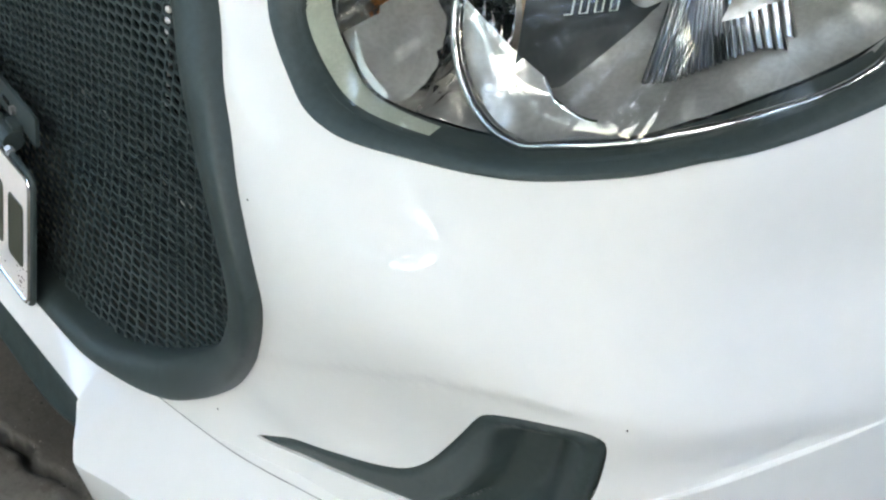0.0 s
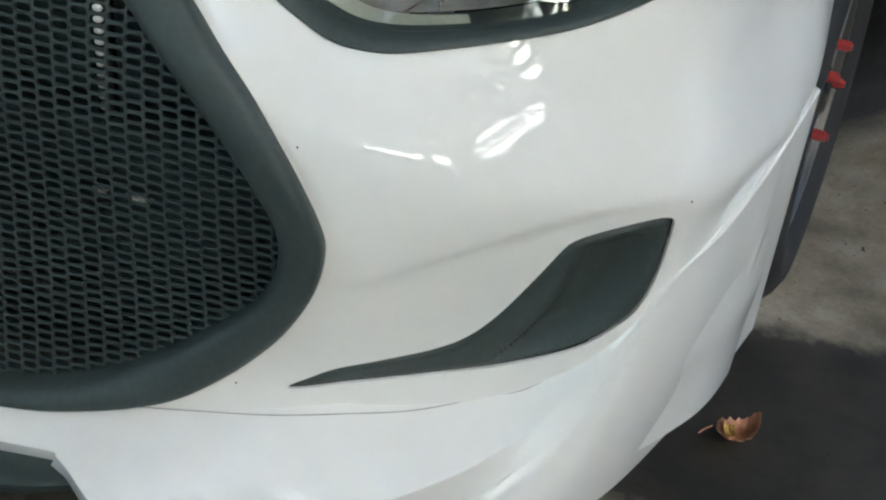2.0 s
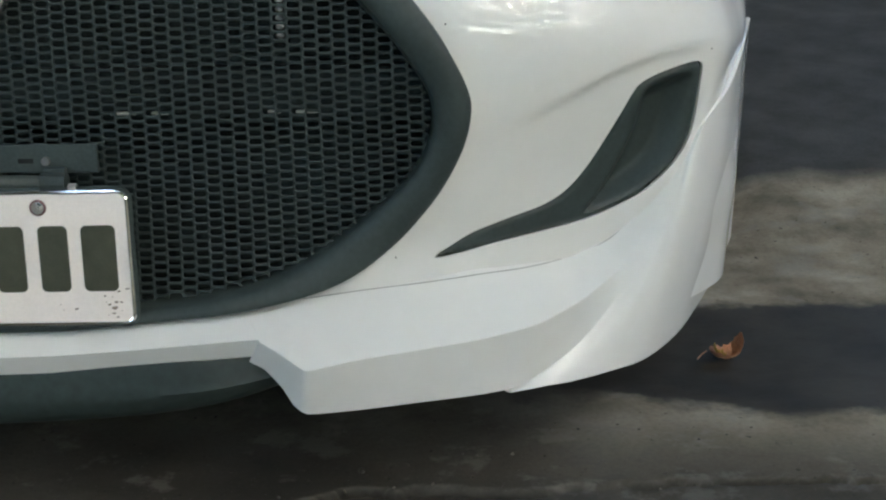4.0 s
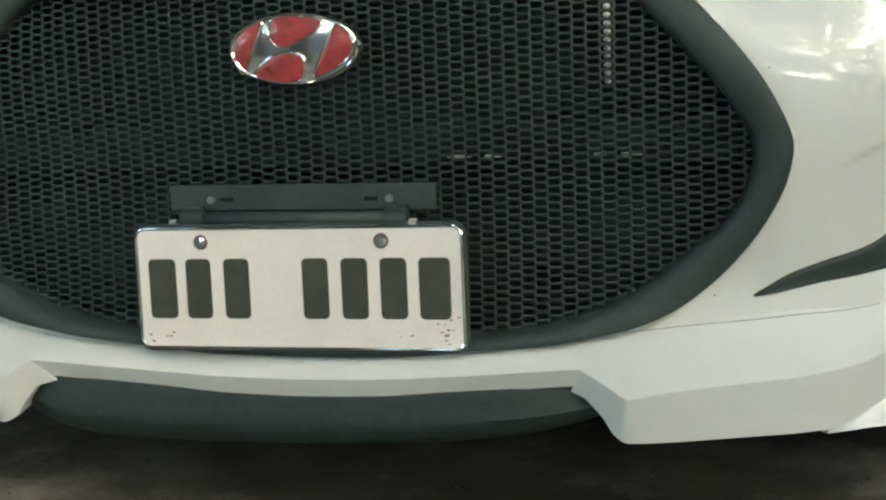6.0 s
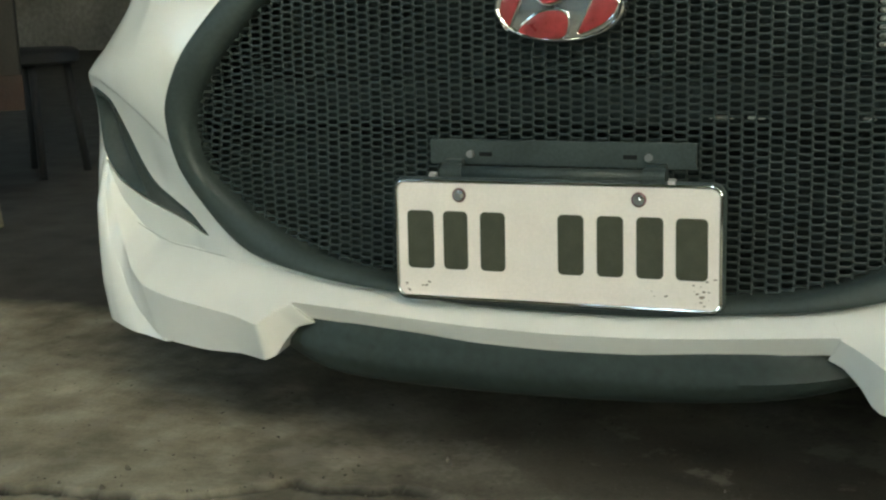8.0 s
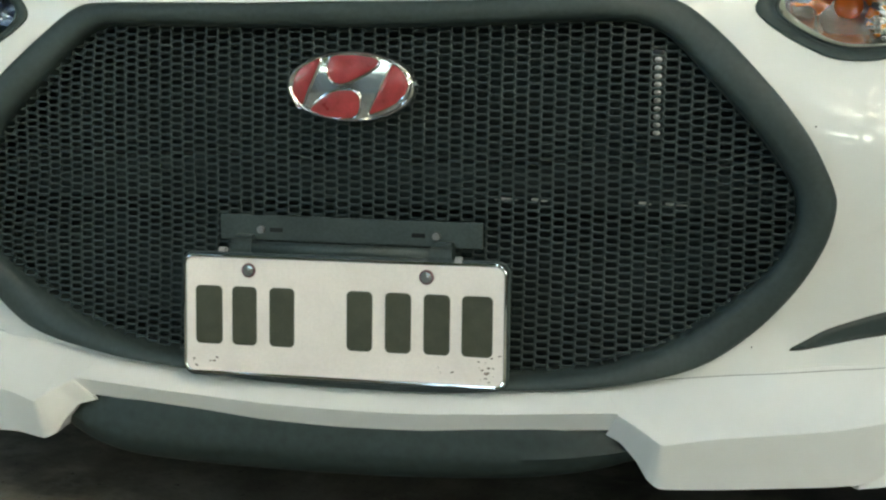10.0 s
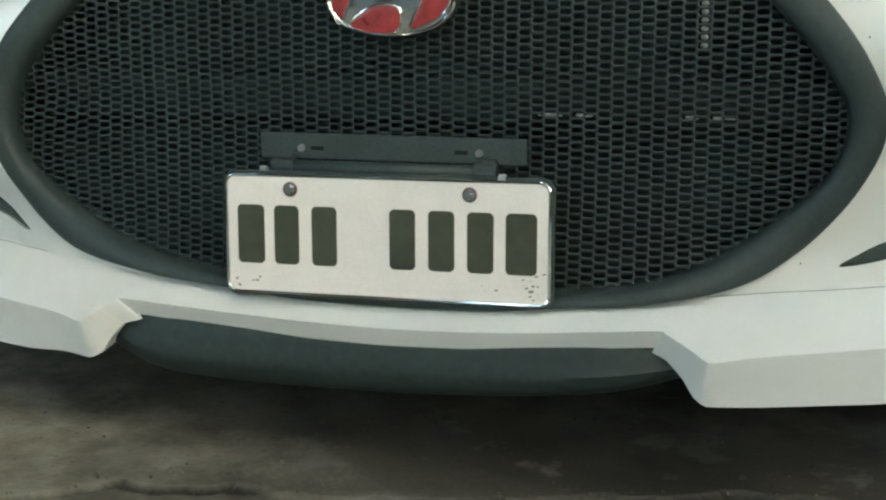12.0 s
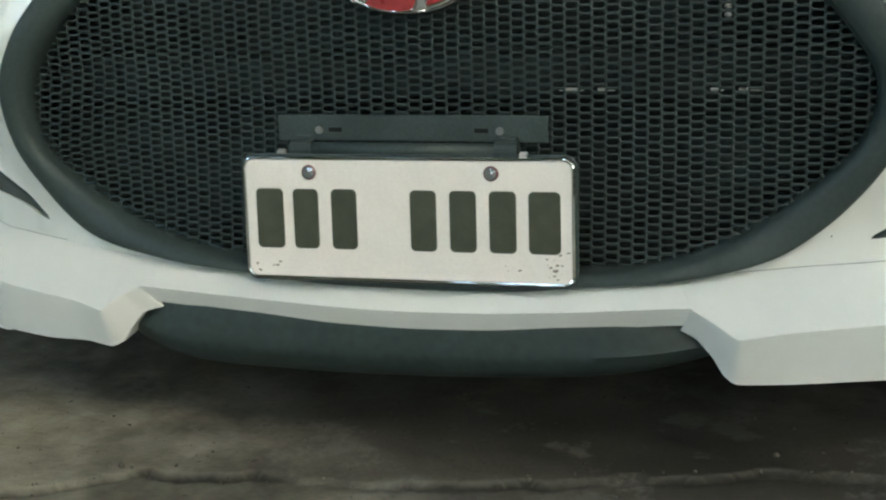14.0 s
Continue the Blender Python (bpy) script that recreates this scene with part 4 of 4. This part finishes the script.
def build_behind():
    for name, lo, hi in (("radiator", (-.56, .17, .20), (.56, .33, .60)), ("upper_panel", (-.44, .17, .60), (.44, .33, .74)), ("side_duct", (-.58, .14, .22), (-.56, .3, .58)),
                         ("side_duct", (.56, .14, .22), (.58, .3, .58)), ("top_panel", (-.43, .12, .74), (.43, .33, .76))):
        bm = bmesh.new()
        block(bm, lo, hi)
        part(name, bm, DARK, car, "dark panel behind the mesh", smooth=False)
    bm = bmesh.new()
    block(bm, (-.55, .11, .43), (.55, .16, .49), bevel=.01)
    part("crash_beam", bm, DARK, car)
    bm = bmesh.new()
    q = skin(.3542, .572, -.021)
    block(bm, (q[0] - .008, q[1] - .002, .520), (q[0] + .008, q[1] + .010, .624), bevel=.003)
    strip = part("daytime_lamp", bm, GLOSSBLACK, car, "slim vertical lamp strip behind the mesh")
    for j in range(10):
        bm = bmesh.new()
        z = .235 + (32.5 + j) * .0091
        bmesh.ops.create_uvsphere(bm, u_segments=10, v_segments=6, radius=.0038, matrix=Matrix.Translation((q[0], q[1] - .003, z)) @ Matrix.Diagonal((1.2, .8, .8, 1)))
        part("diode", bm, DIODE, strip, "small clear diode lens")
    # pale blocks stand in for glints off the beam's top edge
    for x0, x1 in ((.168, .196), (.212, .231), (.336, .350), (.366, .392)):
        bm = bmesh.new()
        block(bm, (x0, .064, .4495), (x1, .069, .4525), bevel=.001)
        part("beam_glint", bm, BEAMGLINT, car, "pale bits painted as glints on the beam")


build_behind()


def build_body():
    us = np.linspace(-US[-1] + .002, US[-1] - .002, 120)
    a = skin(us, us * 0 + .868)
    rows = [a]
    for k, (dy, dz) in enumerate(((.2, .03), (.5, .07), (1.0, .11))):
        q = a.copy()
        q[:, 1] = np.maximum(a[:, 1], .36) * (1 - (k + 1) / 3) + (.36 + dy) * (k + 1) / 3 + .2
        q[:, 2] += dz * np.cos(np.clip(np.abs(q[:, 0]) / .88, 0, 1) * 1.57)
        rows.append(q)
    thick(raw("bonnet", *sheet(rows), PAINT, car, "white bonnet"), .003)
    for s in (-1, 1):
        ys = np.linspace(.536, 1.5, 60)
        foot = np.where(np.abs(ys - .90) < .42, .375 + np.sqrt(np.clip((.42) ** 2 - (ys - .90) ** 2, 0, 1)), .2)
        rows = []
        for k in np.linspace(0, 1, 12):
            z = foot * (1 - k) + .868 * k
            rows.append(np.stack([s * (.884 + 0 * ys), ys, z], 1))
        thick(raw("fender", *sheet(rows), PAINT, car, "white front fender"), .003)
    bm = bmesh.new()
    block(bm, (-.70, .18, .17), (.70, 3.6, .19))
    part("underbody", bm, DARK, car, smooth=False)
    for s in (-1, 1):
        a = np.linspace(-.4, np.pi + .4, 40)
        rows = [np.stack([a * 0 + s * x, (.90) + .43 * np.cos(a), .375 + .43 * np.sin(a)], 1) for x in (.55, .87)]
        raw("wheel_liner", *sheet(rows), DARK, car)


build_body()


def build_wheel(s):
    c = Vector((s * .830, .905, .30))
    # the front wheels are steered a little
    m = Matrix.Translation(c) @ Matrix.Rotation(radians(-7), 4, "Z") @ Matrix.Rotation(radians(90 * s), 4, "Y")
    hub = tagged(new("wheel"), "")
    hub.parent = car
    a = np.linspace(0, 2 * np.pi, 72, endpoint=False)

    def turned(name, prof, mt, label=""):
        rows = [[m @ Vector((r * math.cos(t), r * math.sin(t), d)) for t in a] for r, d in prof]
        return raw(name, *sheet([[tuple(p) for p in r] for r in rows], closed=True), mt, hub, label)
    turned("tyre", ((.205, -.09), (.26, -.10), (.29, -.085), (.30, -.06), (.30, .050), (.296, .066), (.286, .080), (.270, .094), (.250, .104), (.232, .105), (.214, .099), (.204, .088), (.196, .080)), RUBBER, "black tyre")
    turned("rim", ((.200, .080), (.198, .087), (.192, .087), (.186, .072), (.176, .05), (.172, -.08)), RIMGREY, "dusty grey alloy rim")
    for k in range(7):
        t = 2 * math.pi * k / 7 + .3
        bm = bmesh.new()
        for e in (-.13, .13):
            rod(bm, m @ Vector((.045 * math.cos(t), .045 * math.sin(t), .082)), m @ Vector((.188 * math.cos(t + e), .188 * math.sin(t + e), .076)), .006, 8, .005)
        part("spoke", bm, ALLOY, hub)
    for k in range(5):
        t = radians(155 + 72 * k)
        bm = bmesh.new()
        at = Vector((.066 * math.cos(t), .066 * math.sin(t), 0))
        rod(bm, m @ (at + Vector((0, 0, .074))), m @ (at + Vector((0, 0, .103))), .0088, 6, .0076)
        rod(bm, m @ (at + Vector((0, 0, .102))), m @ (at + Vector((0, 0, .107))), .0064, 6, .005)
        part("lug_nut", bm, RED, hub, "long red lug nut", smooth=False)
    turned("hub_cap", ((.001, .095), (.022, .094), (.030, .088), (.085, .082), (.090, .070), (.09, .05)), GLOSSBLACK)
    turned("brake_disc", ((.05, .0), (.14, .0), (.14, -.02)), SATIN)
    bm = bmesh.new()
    block(bm, (-.05, -.155, -.03), (.05, -.09, .03), m @ Matrix.Rotation(radians(60), 4, "Z"), .01)
    part("caliper", bm, RED, hub, "red brake caliper")


build_wheel(1), build_wheel(-1)


def build_lettering():
    cu = bpy.data.curves.new("lettering", "FONT")
    cu.body, cu.size, cu.shear, cu.extrude, cu.bevel_depth, cu.space_character = "SPORT", .046, .3, .0012, .0005, 1.0
    cu.align_x = "CENTER"
    tmp = bpy.data.objects.new("lettering", cu)
    scene.collection.objects.link(tmp)
    me = bpy.data.meshes.new_from_object(tmp.evaluated_get(bpy.context.evaluated_depsgraph_get()))
    bpy.data.objects.remove(tmp)
    me.transform(Matrix.Rotation(radians(90), 4, "X"))
    for v in me.vertices:
        q = skin(v.co.x, v.co.z + .697, .0015)
        v.co = (q[0], q[1] + v.co.y, q[2])
    me.materials.clear()
    me.materials.append(RED)
    ob = new("lettering", me)
    ob.parent = car
    ob["label"] = "red slanted raised letters on the nose"


build_lettering()


def build_chips():
    for x, z in ((0.526, 0.542), (0.467, 0.293), (0.838, 0.498)):
        q = skin(x, z)
        bm = bmesh.new()
        bmesh.ops.create_icosphere(bm, subdivisions=1, radius=.0011, matrix=Matrix.Translation(tuple(q)) @ Matrix.Diagonal((1, .4, 1, 1)))
        part("paint_chip", bm, DARK, car, "tiny dark stone chip")


build_chips()


def build_flakes():
    """Flakes of white paint along the foot of the grille surround."""
    random.seed(9)
    low = g_out[(g_out[:, 1] < .262) & (np.abs(g_out[:, 0]) < .40)]
    bm = bmesh.new()
    for k in range(46):
        u, z = low[random.randrange(len(low))]
        if u > .1 and random.random() < .5:
            continue
        q = Vector(tuple(skin(u + random.uniform(-.004, .004), z + random.uniform(.000, .0035), .0035)))
        w = random.uniform(.0008, .0038)
        block(bm, (-w, -.0007, -.0006), (w, .0007, random.uniform(.0004, .0011)), Matrix.Translation(q) @ Matrix.Rotation(random.uniform(-.4, .4), 4, "Y"))
    tagged(part("paint_flakes", bm, PAINT, car, smooth=False), "loose flakes of white paint", kind="stuff")


build_flakes()

# ---- round the car ----


def build_shed():
    """Plain walls and a roof, mostly unseen, that close the place and shape its light; the yard in front stays open to
    the sky.
    """
    def wall(name, lo, hi, kind_label, surface=None):
        bm = bmesh.new()
        block(bm, lo, hi)
        return tagged(part(name, bm, surface or SHED, smooth=False), kind_label, "wall", kind="structure")
    wall("wall_back", (-9, 9.0, -.1), (5.2, 9.25, 3.6), "plain dim concrete wall")
    wall("wall_west", (-9.25, -7.6, -.1), (-9, 9.0, 5.2), "plain dim concrete wall")
    # unseen wall, made pale to bounce light onto the car's front
    for lo, hi in (((-9, -7.8, -.1), (1.6, -7.6, 1.5)), ((1.6, -7.8, -.1), (5.2, -7.6, 1.2))):
        wall("wall_south", lo, hi, "unseen pale wall added to bounce light forward, stepped at the top", BOUNCEWALL)
    for lo, hi in (((5, -7.6, -.1), (5.2, -.3, 2.3)), ((5, 1.9, -.1), (5.2, 9.0, 3.6)), ((5, -.3, 1.2), (5.2, 1.9, 3.6)), ((5.02, -.12, -.1), (5.18, -.06, 1.2)), ((5.02, .10, -.1), (5.18, .16, 1.2))):
        wall("wall_east", lo, hi, "plain dim concrete wall with a wide gateway")
    # unseen pale wall and slab, added to brighten the gateway's reflection in the paint
    wall("wall_reflector", (9.6, -4, -.1), (9.8, 6, 2.4), "unseen pale wall added as a reflector outside the gateway", PALEREFLECTOR)
    bm = bmesh.new()
    block(bm, (4.98, -1.6, -.05), (9.6, 4.0, .02))
    tagged(part("pavement", bm, PALEREFLECTOR, smooth=False), "unseen pale slab added as a reflector outside the gateway", "pavement", kind="structure")
    bm = bmesh.new()
    block(bm, (-9.25, -1.2, 3.6), (3.9, 9.25, 3.75))
    tagged(part("ceiling", bm, SHED, smooth=False), "plain dim concrete roof slab, out of view, set to limit the light", "ceiling", kind="structure")


build_shed()


def build_post():
    ob = tagged(new("post"), "leaning rusty post with peeling cream paint", "post")
    bm = bmesh.new()
    block(bm, (-.026, -.02, 0), (.026, .02, .36), bevel=.004)
    part("foot", bm, RUST, ob, smooth=False)
    bm = bmesh.new()
    block(bm, (-.032, -.024, .36), (.032, .024, 1.3), bevel=.004)
    part("sleeve", bm, PALE, ob, "peeling cream sleeve", smooth=False)
    bm = bmesh.new()
    block(bm, (-.008, -.036, .29), (.03, -.02, .37), bevel=.006)
    part("clamp", bm, REDRUST, ob, "red rusted clamp", smooth=False)
    ob.matrix_world = pose(-1.985, 1.24, 0, 0, -6, 10)


build_post()


def build_cabinet():
    ob = tagged(new("metal_cabinet"), "worn grey metal cabinet on short legs", "cabinet")
    bm = bmesh.new()
    block(bm, (-.30, 0, .30), (.12, .4, 1.2), bevel=.008)
    body = part("body", bm, GREYBOX, ob, smooth=False)
    bm = bmesh.new()
    block(bm, (-.30, -.004, .30), (.12, .0, .40), bevel=.002)
    part("kick_panel", bm, REDRUST, body, "dull rusty red lower panel", smooth=False)
    # dark block put where there is only shade under the cabinet
    bm = bmesh.new()
    block(bm, (-.26, .20, 0), (.02, .36, .30))
    part("shade_block", bm, RUBBER, ob, "dark block standing in for the shade under the cabinet", smooth=False)
    ob.matrix_world = pose(-2.20, 1.48, -.02, 0, 0, 42)


build_cabinet()


def build_stool():
    ob = tagged(new("stool"), "small dark plastic stool on the wet floor", "stool")
    a = np.linspace(0, 2 * np.pi, 28, endpoint=False)
    rows = [np.stack([r * np.cos(a), r * np.sin(a), z + 0 * a], 1) for r, z in ((.001, .42), (.15, .42), (.165, .41), (.165, .38), (.15, .37))]
    raw("seat", *sheet(rows, closed=True), RUBBER, ob)
    for k in range(4):
        t = radians(45 + 90 * k)
        bm = bmesh.new()
        rod(bm, (.12 * math.cos(t), .12 * math.sin(t), .38), (.16 * math.cos(t), .16 * math.sin(t), 0), .014, 8)
        part("leg", bm, RUBBER, ob)
    ob.matrix_world = pose(-2.55, 2.1, 0)


build_stool()


def build_leaf():
    """A dry leaf curled into a cup, one end standing higher than the other."""
    random.seed(3)
    ob = tagged(new("fallen_leaf"), "curled dry orange-brown leaf on the stained concrete", "leaf")

    def cup(x0, x1, wide, left, right, lift, n=18):
        rows = []
        for k in range(n):
            x = x0 + (x1 - x0) * k / (n - 1)
            f = (2 * k / (n - 1) - 1)
            half = wide * math.sqrt(max(1 - abs(f) ** 2.6, .004)) * (1 + .10 * math.sin(k * 2.3))
            up = (right if f > 0 else left) * abs(f) ** 2.2
            pull = (.010 if f > 0 else .004) * abs(f) ** 3
            rows.append([(x - math.copysign(pull, f), half * q + .004 * f, lift + up + .55 * half * q * q + .0016 * math.sin(k * 1.7 + q * 4)) for q in np.linspace(-1, 1, 9)])
        return sheet(rows)
    thick(raw("leaf_blade", *cup(-.030, .034, .020, .014, .034, .001), LEAF, ob), .0006)
    thick(raw("leaf_lobe", *cup(-.024, .006, .010, .022, .004, .004), LEAFPALE, ob, "yellow inner curl"), .0006)
    v, f = tube(((-.030, 0, .014), (-.038, -.003, .011), (-.045, -.004, .004)), .0011, n=6)
    raw("stalk", v, f, LEAF, ob)
    ob.matrix_world = pose(.900, .525, .003, 0, 0, 12)


build_leaf()


def build_parked_wheel():
    """The lowest bit of a vehicle parked far back: only its tyre and sill show."""
    ob = tagged(new("parked_van"), "dark van parked in the shade, its tyre showing", "van")
    m = pose(2.35, 6.6, 1.18)
    a = np.linspace(0, 2 * np.pi, 48, endpoint=False)

    def turned(name, prof, mt, label=""):
        rows = [[tuple(m @ Vector((r * math.cos(t), d, r * math.sin(t)))) for t in a] for r, d in prof]
        return raw(name, *sheet(rows, closed=True), mt, ob, label)
    turned("tyre", ((.2, -.08), (.26, -.1), (.30, -.09), (.32, -.06), (.32, .08), (.28, .1), (.2, .1)), RUBBER, "black tyre")
    turned("rim", ((.20, -.08), (.19, -.07), (.12, -.03), (.02, -.03)), SATIN, "dull steel rim")
    bm = bmesh.new()
    block(bm, (-1.4, .12, .10), (1.8, 2.0, 1.6), m, .06)
    part("body", bm, GLOSSBLACK, ob, "dark van body")


build_parked_wheel()


def build_tree(x, y, h, r, seed, leaves=6800, big=1.0):
    """A leaning street tree: trunk, limbs, and a crown of many small leaves with gaps."""
    random.seed(seed)
    ob = tagged(new("tree"), "broad leafy tree standing over the yard", "tree", "trees by the yard")
    bm = bmesh.new()
    base, top = Vector((0, 0, 0)), Vector((.2, .3, h * .55))
    rod(bm, base, top, .16, 12, .11)
    limbs = []
    for k in range(9):
        t = 2 * math.pi * k / 9 + random.uniform(-.3, .3)
        e = top + Vector((math.cos(t) * r * random.uniform(.5, .9), math.sin(t) * r * random.uniform(.5, .9), h * random.uniform(.2, .45)))
        rod(bm, top, e, .06, 8, .02)
        limbs.append(e)
    part("trunk", bm, BARK, ob)
    twigs = [random.choice(limbs) + Vector((random.gauss(0, r * .26), random.gauss(0, r * .26), random.gauss(0, h * .125))) for _ in range(max(leaves // 55, 30))]
    verts, faces = [], []
    for k in range(leaves):
        c = random.choice(twigs) + Vector((random.gauss(0, .27), random.gauss(0, .27), random.gauss(0, .2)))
        q = Euler((random.uniform(-.9, .9), random.uniform(-.9, .9), random.uniform(0, 6.3))).to_matrix()
        w, l = random.uniform(.035, .06) * big, random.uniform(.08, .15) * big
        i = len(verts)
        for px, py, pz in ((0, -l, 0), (w, 0, .015), (0, l, 0), (-w, 0, .015)):
            verts.append(c + q @ Vector((px, py, pz)))
        faces += [(i, i + 1, i + 2), (i, i + 2, i + 3)]
    me = bpy.data.meshes.new("crown")
    me.from_pydata([tuple(p) for p in verts], [], faces)
    me.materials.append(FOLIAGE)
    cr = new("crown", me)
    cr.parent = ob
    ob.matrix_world = pose(x, y, 0)


# unseen trees, set out to shape the light and reflections: street trees beyond the yard wall, lower ones between them,
# and crowns that close over the yard
TREES = ((3.4, -6.8, 8.6, 3.6, 1, 4200, 1.0), (.2, -6.9, 8.4, 3.6, 2, 3000, 1.0), (-3.4, -6.7, 7.3, 3.3, 4, 5600, 1.2),
         (1.9, -9.2, 5.6, 2.6, 5, 3200, 1.4), (-1.7, -9.3, 5.6, 2.6, 6, 2800, 1.5), (5.2, -9.0, 5.8, 2.7, 15, 3300, 1.4),
         (7.4, -5.6, 5.6, 2.7, 16, 3300, 1.4), (7.6, -2.4, 5.0, 2.4, 17, 2000, 1.4), (-5.4, -9.4, 5.6, 2.7, 18, 3600, 1.6),
         (6.9, -2.6, 6.8, 3.0, 7, 3400, 1.0),
         (2.6, -3.7, 7.4, 3.6, 11, 1500, 1.3), (-1.4, -3.9, 7.2, 3.6, 12, 1700, 1.3), (-5.2, -2.8, 7.4, 3.6, 13, 7600, 1.7),
         (.6, -10.8, 3.5, 2.2, 21, 4200, 1.2), (3.9, -10.6, 3.3, 2.2, 22, 2600, 1.2), (-2.8, -10.7, 3.6, 2.2, 23, 3000, 1.3),
         (-6.2, -10.8, 3.6, 2.2, 24, 3600, 1.4), (7.2, -8.6, 3.4, 2.0, 25, 2600, 1.2),
         (-2.6, -1.0, 7.6, 4.3, 19, 6400, 1.4), (3.6, -.9, 8.0, 3.6, 20, 3900, 1.3))
for row in TREES:
    build_tree(*row)
